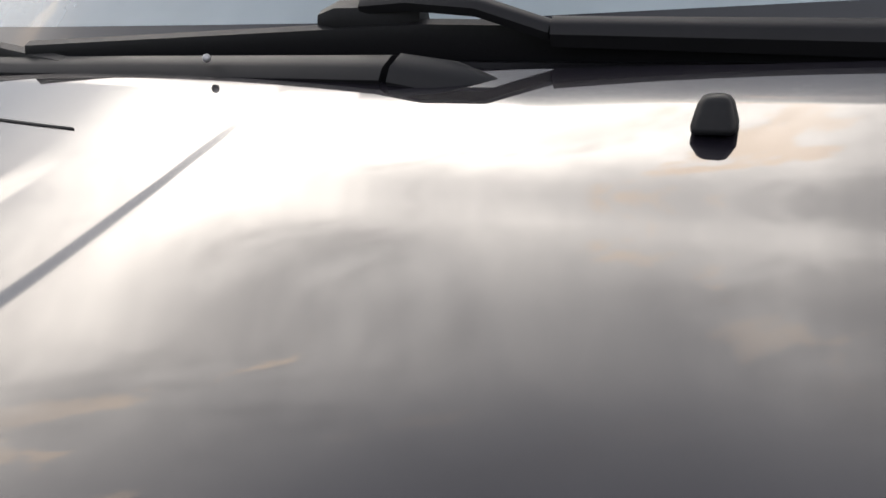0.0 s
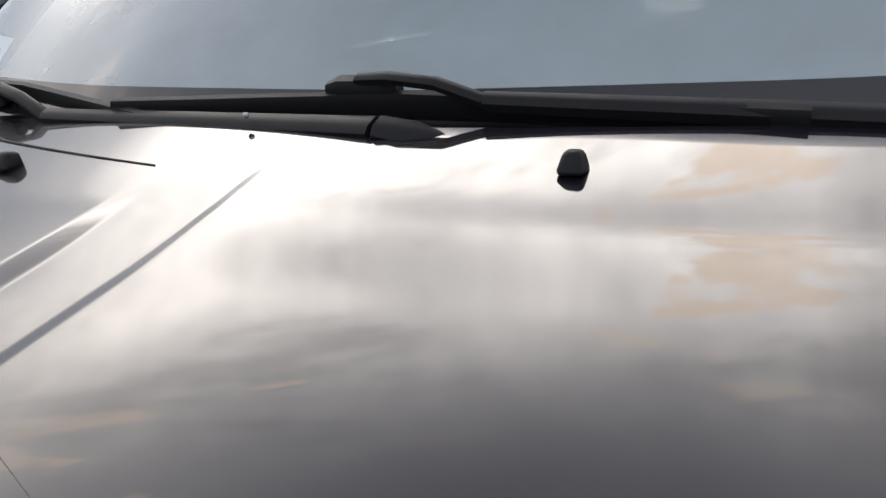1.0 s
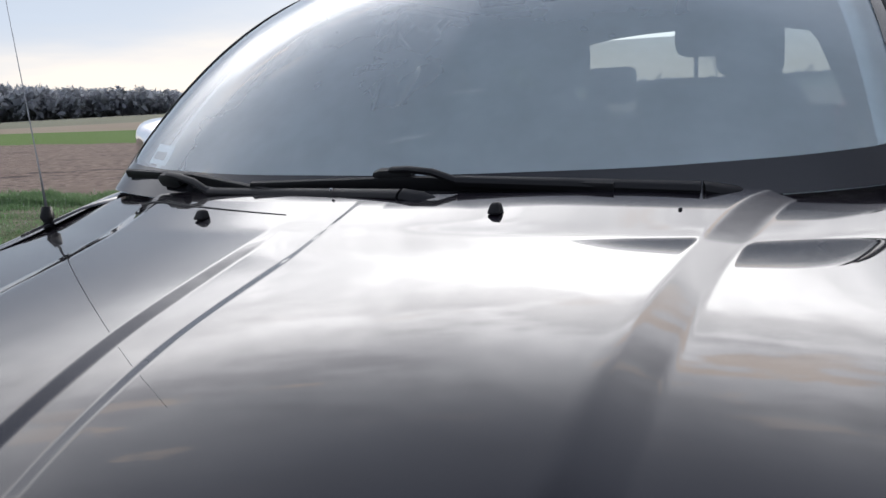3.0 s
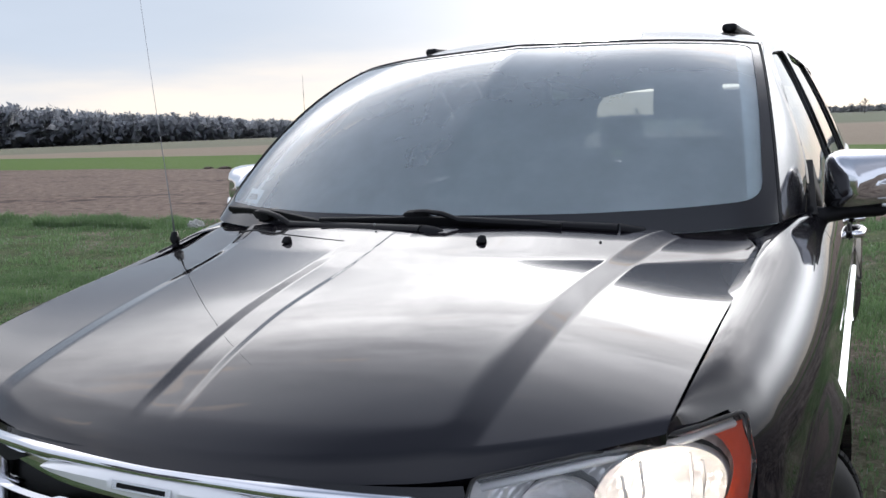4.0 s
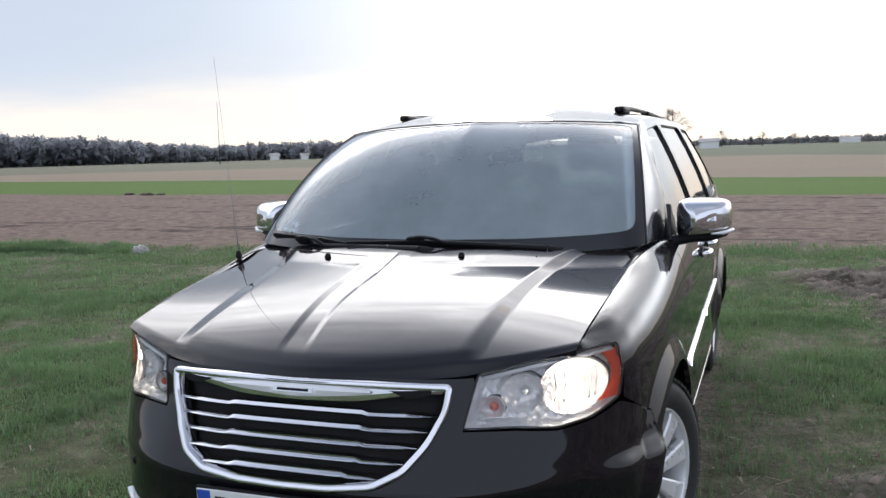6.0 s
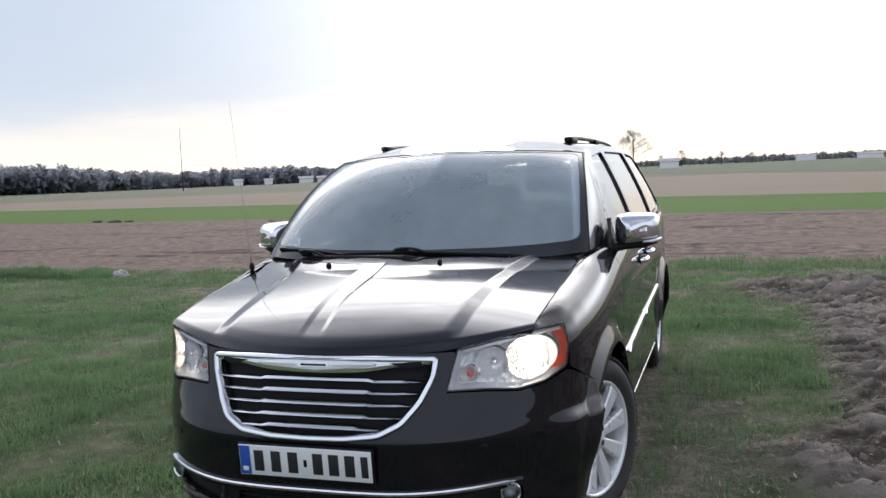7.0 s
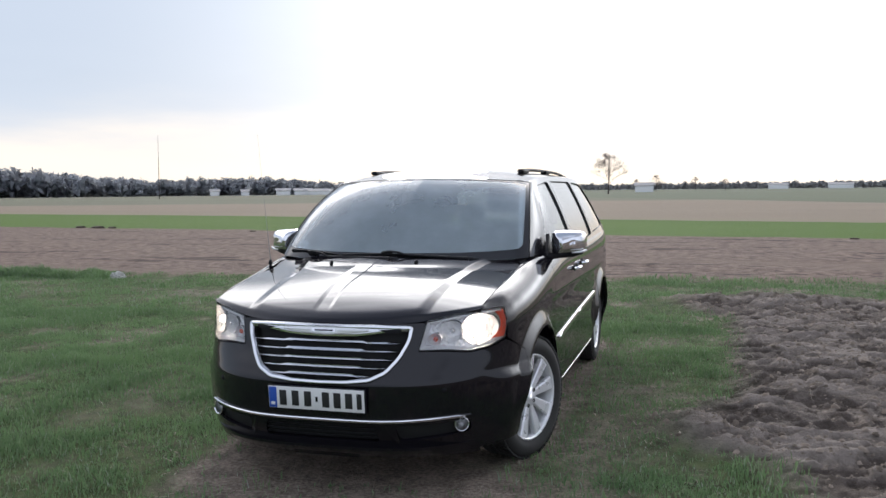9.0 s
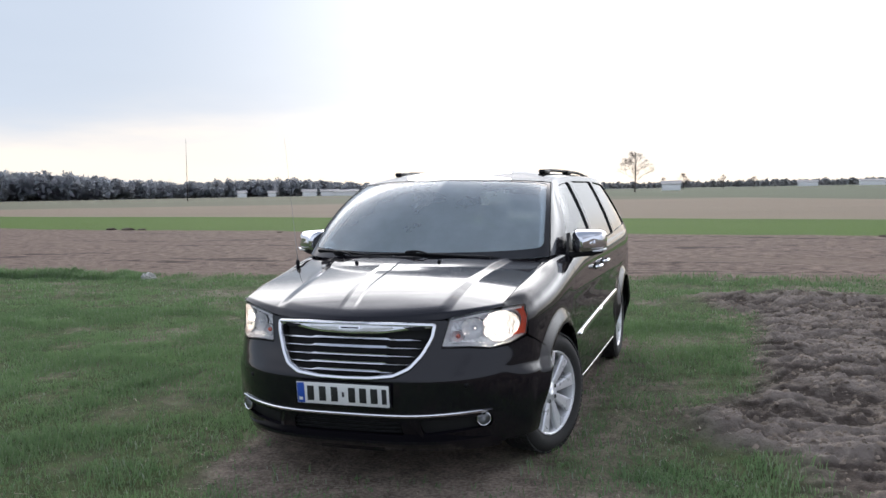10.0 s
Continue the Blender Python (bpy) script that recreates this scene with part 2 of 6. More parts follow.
def facet_mirror():
    """Bright reflector broken into small facets."""
    k = Mat("facet_reflector")
    n = k.t.nodes.new("ShaderNodeTexVoronoi")
    n.inputs["Scale"].default_value = 45.0
    k.t.links.new(k.coord(), n.inputs["Vector"])
    k.set(color=(0.96, 0.95, 0.95), rough=0.14, metal=0.45)
    k.bump(n.outputs["Distance"], 0.40, 0.012)
    return k.m


FACET = facet_mirror()
AMBER = plain("amber_plastic", (0.60, 0.075, 0.025), 0.2, grain=90, vary=0.2)
REDL = plain("red_lens", (0.35, 0.01, 0.01), 0.2, grain=90)
BULB = glowing("lit_bulb", (1.0, 0.86, 0.68), 9.0)
MIRRORM = plain("mirror_glass", (0.85, 0.85, 0.85), 0.02, metal=1.0, vary=0.01)
# ---- mesh helpers ----
def smooth(a, b, x):
    t = np.clip((np.asarray(x, float) - a) / (b - a), 0, 1)
    return t * t * (3 - 2 * t)


def pchip(xs, ys):
    """A smooth curve through a few points that never overshoots."""
    xs, ys = np.asarray(xs, float), np.asarray(ys, float)
    h = np.diff(xs)
    d = np.diff(ys) / h
    m = np.zeros(len(xs))
    m[0], m[-1] = d[0], d[-1]
    for i in range(1, len(xs) - 1):
        if d[i - 1] * d[i] > 0:
            a, b = 2 * h[i] + h[i - 1], h[i] + 2 * h[i - 1]
            m[i] = (a + b) / (a / d[i - 1] + b / d[i])

    def at(x):
        x = np.clip(np.asarray(x, float), xs[0], xs[-1])
        i = np.clip(np.searchsorted(xs, x) - 1, 0, len(h) - 1)
        t = (x - xs[i]) / h[i]
        t2, t3 = t * t, t * t * t
        return (2 * t3 - 3 * t2 + 1) * ys[i] + (t3 - 2 * t2 + t) * h[i] * m[i] + (3 * t2 - 2 * t3) * ys[i + 1] + (t3 - t2) * h[i] * m[i + 1]

    return at


def mesh_of(name, verts, faces, material, shade=True):
    me = bpy.data.meshes.new(name)
    me.from_pydata([tuple(map(float, p)) for p in verts], [], faces)
    me.materials.append(material)
    if shade:
        me.polygons.foreach_set("use_smooth", [True] * len(me.polygons))
    me.update()
    return me


def part(name, bm, material, parent, label="", shade=True):
    """Links a bmesh, or a pair of vertices and faces, as one mesh object under a thing or part."""
    if isinstance(bm, tuple):
        me = mesh_of(name, bm[0], bm[1], material, shade)
    else:
        me = bpy.data.meshes.new(name)
        bm.normal_update()
        bm.to_mesh(me)
        bm.free()
        me.materials.append(material)
        me.polygons.foreach_set("use_smooth", [shade] * len(me.polygons))
        me.update()
    ob = new(name, me)
    if parent:
        ob.parent = parent
    if label:
        ob["label"] = label
    return ob


def crisp(ob, degrees=35):
    """Keep edges sharper than the angle hard."""
    ob.data.set_sharp_from_angle(angle=radians(degrees))
    return ob


def grid_mesh(rows, closed=False):
    """Vertices and quads from a list of equal rows of points."""
    rows = [list(r) for r in rows]
    n = len(rows[0])
    verts = [p for r in rows for p in r]
    faces = []
    for i in range(len(rows) - 1):
        for j in range(n if closed else n - 1):
            k = (j + 1) % n
            faces.append((i * n + j, i * n + k, (i + 1) * n + k, (i + 1) * n + j))
    return verts, faces


def tube(points, radius, sides=8, caps=True):
    """A tube along points; radius a number or one per point."""
    pts = [Vector(p) for p in points]
    rad = [radius] * len(pts) if isinstance(radius, (int, float)) else list(radius)
    verts, faces = [], []
    for i, p in enumerate(pts):
        t = (pts[min(i + 1, len(pts) - 1)] - pts[max(i - 1, 0)]).normalized()
        side = t.cross(Vector((0, 0, 1)))
        if side.length < 1e-3:
            side = t.cross(Vector((0, 1, 0)))
        side.normalize()
        top = side.cross(t)
        for j in range(sides):
            a = 2 * math.pi * j / sides
            verts.append(p + (side * math.cos(a) + top * math.sin(a)) * rad[i])
    for i in range(len(pts) - 1):
        for j in range(sides):
            k = (j + 1) % sides
            faces.append((i * sides + j, i * sides + k, (i + 1) * sides + k, (i + 1) * sides + j))
    if caps:
        faces.append(tuple(reversed(range(sides))))
        faces.append(tuple((len(pts) - 1) * sides + j for j in range(sides)))
    return verts, faces


def block(size, at=(0, 0, 0), bevel=0.005, segs=2, turn=None):
    """A bevelled box as a bmesh."""
    bm = bmesh.new()
    bmesh.ops.create_cube(bm, size=1.0)
    bmesh.ops.scale(bm, vec=size, verts=bm.verts)
    if bevel:
        bmesh.ops.bevel(bm, geom=bm.edges[:], offset=bevel, segments=segs, affect="EDGES", profile=0.5)
    if turn is not None:
        bmesh.ops.transform(bm, matrix=turn, verts=bm.verts)
    bmesh.ops.translate(bm, vec=at, verts=bm.verts)
    return bm


def lathe(profile, steps=48, axis="x"):
    """Profile of (offset along the axis, radius), turned about the axis."""
    rows = []
    for i in range(steps):
        a = 2 * math.pi * i / steps
        rows.append([(o, r * math.cos(a), r * math.sin(a)) if axis == "x" else (r * math.cos(a), o, r * math.sin(a)) for o, r in profile])
    rows.append(rows[0])
    verts, faces = grid_mesh(rows[:-1] + [rows[0]])
    n = len(profile)
    faces = [tuple(v if v < steps * n else v - steps * n for v in f) for f in faces]
    return verts[: steps * n], faces


def inside(poly, u, v):
    """Which points lie in a polygon (arrays)."""
    u, v = np.asarray(u, float), np.asarray(v, float)
    hit = np.zeros(u.shape, bool)
    for (x0, y0), (x1, y1) in zip(poly, poly[1:] + poly[:1]):
        cross = (y0 > v) != (y1 > v)
        with np.errstate(divide="ignore", invalid="ignore"):
            xs = (x1 - x0) * (v - y0) / (y1 - y0 + 1e-12) + x0
        hit ^= cross & (u < xs)
    return hit


def nearest(polys, u, v):
    """The nearest point on the outlines of polygons, and its distance."""
    best = None
    for poly in polys:
        for (x0, y0), (x1, y1) in zip(poly, poly[1:] + poly[:1]):
            ex, ey = x1 - x0, y1 - y0
            t = min(1, max(0, ((u - x0) * ex + (v - y0) * ey) / (ex * ex + ey * ey + 1e-12)))
            q = (x0 + t * ex, y0 + t * ey)
            d = math.hypot(q[0] - u, q[1] - v)
            if best is None or d < best[0]:
                best = (d, q)
    return best


def rounded(poly, r=0.03, n=5):
    """A polygon with its corners rounded."""
    out = []
    for i, p in enumerate(poly):
        a, b = Vector(poly[i - 1]), Vector(poly[(i + 1) % len(poly)])
        p = Vector(p)
        ra = min(r, (a - p).length * 0.45)
        rb = min(r, (b - p).length * 0.45)
        s, e = p + (a - p).normalized() * ra, p + (b - p).normalized() * rb
        for j in range(n + 1):
            t = j / n
            q = s * (1 - t) ** 2 + p * 2 * t * (1 - t) + e * t * t
            out.append((q.x, q.y))
    return out


def panel(fn, us, vs, keep=None, cut=None, depth=0.012, turned=False):
    """A sheet fn(u, v) over a grid, trimmed to the polygons in keep and outside those in cut, its edges moved onto
    the outlines, with a turned-in flange. Returns a bmesh."""
    nu, nv = len(us), len(vs)
    cell = 1.3 * max(us[1] - us[0], vs[1] - vs[0])
    cu, cv = np.meshgrid((us[1:] + us[:-1]) / 2, (vs[1:] + vs[:-1]) / 2, indexing="ij")
    ok = np.ones(cu.shape, bool)
    if keep:
        ok[:] = False
        for poly in keep:
            ok |= inside(poly, cu, cv)
    for poly in cut or []:
        ok &= ~inside(poly, cu, cv)
    count = np.zeros((nu, nv), int)
    total = np.zeros((nu, nv), int)
    for a in (0, 1):
        for b in (0, 1):
            count[a: nu - 1 + a, b: nv - 1 + b] += ok
            total[a: nu - 1 + a, b: nv - 1 + b] += 1
    polys = (keep or []) + (cut or [])
    bm = bmesh.new()
    made = {}
    for i in range(nu):
        for j in range(nv):
            if not count[i, j]:
                continue
            u, v = us[i], vs[j]
            if count[i, j] < total[i, j] and polys:
                d, q = nearest(polys, u, v)
                if d < cell:
                    u, v = q
            made[i, j] = bm.verts.new(tuple(map(float, fn(u, v))))
    for i in range(nu - 1):
        for j in range(nv - 1):
            if ok[i, j]:
                ring = (made[i, j], made[i + 1, j], made[i + 1, j + 1], made[i, j + 1])
                bm.faces.new(ring[::-1] if turned else ring)
    bm.normal_update()
    if depth:
        edge = [e for e in bm.edges if len(e.link_faces) == 1]
        far = {v: v.co - v.normal * depth for e in edge for v in e.verts}
        got = bmesh.ops.extrude_edge_only(bm, edges=edge)
        fresh = [g for g in got["geom"] if isinstance(g, bmesh.types.BMVert)]
        look_up = {tuple(round(c, 7) for c in v.co): p for v, p in far.items()}
        for v in fresh:
            v.co = look_up.get(tuple(round(c, 7) for c in v.co), v.co)
        for e in edge:
            if e.is_valid:
                e.smooth = False
    return bm


# ---- ground, one sheet out to the horizon ----
def spread(dense_a, dense_b, step, far, grow=1.09):
    mid = list(np.arange(dense_a, dense_b + 1e-6, step))
    s, a = step, mid[0]
    left = []
    while a > -far:
        s *= grow
        a -= s
        left.append(a)
    s, b = step, mid[-1]
    right = []
    while b < far:
        s *= grow
        b += s
        right.append(b)
    return np.array(left[::-1] + mid + right)


def finer(line, a, b):
    """Twice as many lines between a and b."""
    k = (line[:-1] > a) & (line[1:] < b)
    return np.sort(np.concatenate([line, 0.5 * (line[:-1] + line[1:])[k]]))


GX, GY = finer(spread(-4.5, 6.2, 0.040, 3200), 1.3, 4.6), finer(spread(-5.2, 12.0, 0.040, 3200), -1.0, 6.5)


def fractal(x, y, scale, octaves=4, seed=0.0):
    """Smooth value noise on arrays, about -1 to 1."""
    total, amp, norm = np.zeros_like(x), 1.0, 0.0
    rng = np.random.RandomState(int(seed * 10) + 5)
    table = rng.rand(256, 256) * 2 - 1
    for o in range(octaves):
        fx, fy = x / scale * 2 ** o + 31.7 * o, y / scale * 2 ** o + 17.3 * o
        ix, iy = np.floor(fx).astype(int), np.floor(fy).astype(int)
        tx, ty = fx - ix, fy - iy
        tx, ty = tx * tx * (3 - 2 * tx), ty * ty * (3 - 2 * ty)
        a, b = table[ix % 256, iy % 256], table[(ix + 1) % 256, iy % 256]
        c, d = table[ix % 256, (iy + 1) % 256], table[(ix + 1) % 256, (iy + 1) % 256]
        total += amp * ((a * (1 - tx) + b * tx) * (1 - ty) + (c * (1 - tx) + d * tx) * ty)
        norm += amp
        amp *= 0.5
    return total / norm


SOIL_EDGE = pchip([-3.0, 0.6, 1.3, 1.8, 2.5, 3.2, 5.5, 6.8, 7.4, 8.0, 10.0], [2.6, 2.2, 1.80, 1.60, 1.83, 2.02, 2.06, 2.05, 1.70, 1.45, 1.40])


def soil_share(x, y):
    """1 on the churned bare soil beside the car."""
    edge_x = SOIL_EDGE(y) + 0.16 * fractal(x, y, 0.7, 4, 1)
    s = smooth(-0.12, 0.30, x - edge_x)
    s = s * (1 - smooth(7.9, 9.2, y + 0.5 * fractal(x, y, 1.2, 3, 2) - 0.12 * (x - 2)))
    tuft_gap = smooth(0.5, 0.9, np.hypot(x - 1.78, (y - 0.62) * 1.1))
    return s * np.maximum(tuft_gap, smooth(1.9, 2.6, x))


def plough_share(x, y):
    """1 on the ploughed field behind the grass."""
    a = y - (11.0 + 0.08 * x) + 0.35 * fractal(x, y, 2.0, 3, 3)
    b = (25.5 - 0.18 * x) - y + 0.5 * fractal(x, y, 4.0, 3, 4)
    return smooth(-0.2, 0.5, a) * smooth(-0.4, 0.6, b)


def soil_plates(x, y):
    """Trampled crusts of soil with broken edges, in two sizes."""
    return 0.8 * smooth(-0.07, 0.07, fractal(x * 0.62 + 0.1 * y, y, 0.24, 3, 51)) + 0.8 * smooth(-0.10, 0.10, fractal(x * 0.66, y - 0.2 * x, 0.11, 3, 52))


def ground_z(x, y):
    z = 0.018 * fractal(x, y, 1.1, 3, 5)
    soil = soil_share(x, y)
    lumps = fractal(x * 0.7, y, 0.60, 4, 6)
    plates = soil_plates(x, y)
    ridges = np.maximum(0, 1 - np.abs(fractal(x * 0.40 + y * 0.20, y - x * 0.12, 0.30, 3, 7)) * 3.2) ** 1.5
    clod = fractal(x * 0.7, y, 0.13, 3, 14)
    z = z + soil * (0.0 + 0.045 * np.maximum(lumps, -0.4) + 0.030 * ridges + 0.040 * plates + 0.020 * (1 - np.abs(clod) * 3))
    heap = np.exp(-((x - 2.6) / 1.3) ** 2 - ((y - 8.3) / 0.5) ** 2)
    z = z + 0.12 * heap * (1 + 0.7 * fractal(x, y, 0.4, 3, 8))
    pl = plough_share(x, y)
    z = z + pl * 0.05 * (fractal(x * 0.35, y, 0.8, 3, 9) + 0.4)
    under = np.exp(-((x / 0.9) ** 4)) * smooth(-1.0, 0.2, y) * (1 - smooth(4.8, 6.0, y))
    z = z * (1 - 0.9 * under) - 0.004 * under
    # level under the wheels
    for wx in (-0.84, 0.84):
        for wy in (1.005, 4.03):
            k = np.exp(-(((x - wx) / 0.22) ** 4 + ((y - wy) / 0.26) ** 4))
            z = z * (1 - k)
    return z * np.exp(-np.maximum(0, np.hypot(x, y) - 60) / 60) if np.ndim(x) else float(z)


mx, my = np.meshgrid(GX, GY, indexing="ij")
mz = ground_z(mx, my)
gv = np.stack([mx, my, mz], -1).reshape(-1, 3)
ny = len(GY)
ii, jj = np.meshgrid(np.arange(len(GX) - 1), np.arange(ny - 1), indexing="ij")
q = (ii * ny + jj).ravel()
gf = np.stack([q, q + ny, q + ny + 1, q + 1], 1)


def field_material():
    k = Mat("field_ground")
    sep = k.t.nodes.new("ShaderNodeSeparateXYZ")
    k.t.links.new(k.coord(), sep.inputs[0])
    x, y = sep.outputs[0], sep.outputs[1]
    wob = k.math("SUBTRACT", k.noise(0.35, 4, 0.6, None, 2.0), 0.5)
    wob_far = k.math("SUBTRACT", k.noise(0.05, 4, 0.6, None, 4.0), 0.5)

    def beyond(slope, offset, wobble, amount, soft):
        """1 beyond the line y = offset + slope * x."""
        v = k.math("SUBTRACT", y, k.math("MULTIPLY_ADD", x, slope, offset))
        v = k.math("MULTIPLY_ADD", wobble, amount, v)
        return k.band(v, -soft, soft)

    fine = k.noise(45, 5, 0.65)
    mid = k.noise(6.0, 5, 0.6, None, 1.0)
    patch = k.noise(1.1, 4, 0.6, None, 3.0)
    turf = k.mix(k.band(mid, 0.3, 0.75), (0.040, 0.056, 0.022), (0.105, 0.130, 0.052))
    litter = k.mix(k.band(k.math("ADD", k.math("MULTIPLY", fine, 0.6), k.math("MULTIPLY", mid, 0.4)), 0.36, 0.68), (0.105, 0.083, 0.066), (0.350, 0.290, 0.235))
    # thin, trodden patches
    bare = k.band(patch, 0.50, 0.66)
    grass = k.mix(k.math("MULTIPLY", bare, 0.75), turf, litter)
    # trodden lane along the flank and under the nose
    att = k.t.nodes.new("ShaderNodeAttribute")
    att.attribute_name = "soil"
    lane = k.t.nodes.new("ShaderNodeAttribute")
    lane.attribute_name = "lane"
    soil_col = k.mix(k.band(k.math("ADD", k.math("MULTIPLY", k.noise(14, 6, 0.7, None, 5.0), 0.5), k.math("MULTIPLY", k.noise(4.5, 5, 0.65, (0.5, 1.0, 1.0), 16.0), 0.5)), 0.36, 0.64), (0.052, 0.040, 0.032), (0.285, 0.236, 0.196))
    soil_col = k.mix(k.band(k.noise(2.0, 4, 0.6, None, 6.0), 0.35, 0.7), soil_col, (0.155, 0.128, 0.106))
    grass = k.mix(lane.outputs["Fac"], grass, litter)
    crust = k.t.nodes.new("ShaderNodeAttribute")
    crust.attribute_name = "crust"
    # relief shade put into the colour: hollows darkened; raised crusts paled as dry soil
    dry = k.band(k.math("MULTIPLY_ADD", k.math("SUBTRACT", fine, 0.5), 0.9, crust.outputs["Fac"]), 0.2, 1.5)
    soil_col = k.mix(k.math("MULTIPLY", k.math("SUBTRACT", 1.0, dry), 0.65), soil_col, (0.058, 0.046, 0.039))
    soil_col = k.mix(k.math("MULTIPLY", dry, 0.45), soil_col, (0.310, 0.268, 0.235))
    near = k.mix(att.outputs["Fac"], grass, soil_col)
    plough = k.mix(k.band(k.noise(5.0, 7, 0.75, (0.8, 1.0, 1.0), 7.0), 0.34, 0.66), (0.075, 0.054, 0.044), (0.270, 0.200, 0.160))
    plough = k.mix(k.band(k.noise(0.5, 4, 0.6, (0.15, 1.0, 1.0), 8.0), 0.5, 0.75), plough, k.mix(k.noise(1.2, 6, 0.7, (0.3, 1.0, 1.0), 13.0), (0.090, 0.066, 0.052), (0.275, 0.205, 0.160)))
    furrow = k.math("MULTIPLY", k.band(k.noise(1.1, 6, 0.65, (0.16, 1.0, 1.0), 14.0), 0.56, 0.60), k.band(k.noise(1.4, 4, 0.6, None, 15.0), 0.42, 0.55))
    plough = k.mix(k.math("MULTIPLY", furrow, 0.85), plough, (0.045, 0.033, 0.027))
    strip = k.mix(k.noise(0.9, 5, 0.6, (0.2, 1.0, 1.0), 9.0), (0.062, 0.115, 0.018), (0.102, 0.165, 0.030))
    stubble = k.mix(k.noise(0.25, 5, 0.6, (0.2, 1.0, 1.0), 10.0), (0.200, 0.160, 0.115), (0.270, 0.220, 0.165))
    far_green = k.mix(k.noise(0.06, 4, 0.6, (0.3, 1.0, 1.0), 11.0), (0.105, 0.120, 0.075), (0.150, 0.160, 0.105))
    col = k.mix(beyond(0.08, 11.0, wob, 1.6, 0.25), near, plough)
    col = k.mix(beyond(-0.18, 25.5, wob, 2.4, 0.5), col, strip)
    col = k.mix(beyond(-0.28, 40.0, wob_far, 3.0, 0.6), col, stubble)
    col = k.mix(k.math("MULTIPLY", beyond(0.25, 118.0, wob_far, 24.0, 8.0), 0.75), col, far_green)
    col = k.mix(beyond(-2.0, 125.0, wob_far, 12.0, 3.0), col, far_green)
    k.set(color=col, rough=0.95, spec=0.15)
    hgt = k.math("ADD", k.math("MULTIPLY", fine, 0.35), k.math("MULTIPLY", k.noise(12, 6, 0.7, None, 12.0), 0.65))
    k.bump(hgt, 1.0, 0.05)
    return k.m


FIELD = field_material()
ground_me = mesh_of("ground", gv, [tuple(int(i) for i in f) for f in gf], FIELD)
soil_at = ground_me.attributes.new("soil", "FLOAT", "POINT")
soil_at.data.foreach_set("value", soil_share(mx, my).ravel().astype(np.float32))


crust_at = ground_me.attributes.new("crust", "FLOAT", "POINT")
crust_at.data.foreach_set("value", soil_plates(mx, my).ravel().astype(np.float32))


def lane_share(x, y):
    """Trodden, thin grass: under the nose, along the flank."""
    n = fractal(x, y, 0.7, 4, 11)
    nose = np.exp(-((x - 0.1) / 1.1) ** 2 - ((y + 0.15) / 0.75) ** 2)
    flank = np.exp(-((x - 1.28 - 0.12 * np.sin(1.3 * y)) / 0.42) ** 2) * smooth(-2.6, -1.0, y) * (1 - smooth(4.0, 6.0, y))
    under = smooth(1.05, 0.85, np.abs(x)) * smooth(-0.3, 0.3, y) * smooth(5.4, 5.0, y)
    return np.clip(0.72 * nose + 0.85 * flank + under + 0.8 * n - 0.10, 0, 1) * (np.hypot(x, y) < 30)


lane_at = ground_me.attributes.new("lane", "FLOAT", "POINT")
lane_at.data.foreach_set("value", lane_share(mx, my).ravel().astype(np.float32))
ground = tagged(new("ground", ground_me), "grassy field edge with bare soil and ploughed strips beyond", "ground", kind="structure")

# ---- far woods, hedges, houses ----
BARK = plain("bark", (0.060, 0.050, 0.042), 0.9, grain=4, vary=0.4)


def leaf_material(name, a, b):
    k = Mat(name)
    col = k.mix(k.island(), a, b)
    k.set(color=col, rough=0.9, spec=0.1)
    thin = k.t.nodes.new("ShaderNodeBsdfTranslucent")
    k.t.links.new(col, thin.inputs[0])
    both = k.t.nodes.new("ShaderNodeMixShader")
    both.inputs[0].default_value = 0.5
    k.t.links.new(k.b.outputs[0], both.inputs[1])
    k.t.links.new(thin.outputs[0], both.inputs[2])
    k.t.links.new(both.outputs[0], k.t.nodes["Material Output"].inputs[0])
    return k.m


# woods and hedge paled to grey-blue: distance haze put into the base colour
HAZED_WOODS = leaf_material("hazed_woods_twigs", (0.420, 0.440, 0.475), (0.440, 0.455, 0.490))
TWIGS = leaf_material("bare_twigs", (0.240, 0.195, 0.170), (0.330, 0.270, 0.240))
HAZED_HEDGE = leaf_material("hazed_hedge_twigs", (0.340, 0.350, 0.370), (0.420, 0.430, 0.445))


def polar(az, dist):
    """A place by its bearing to the left of +y from the origin."""
    return -dist * math.sin(radians(az)), dist * math.cos(radians(az))


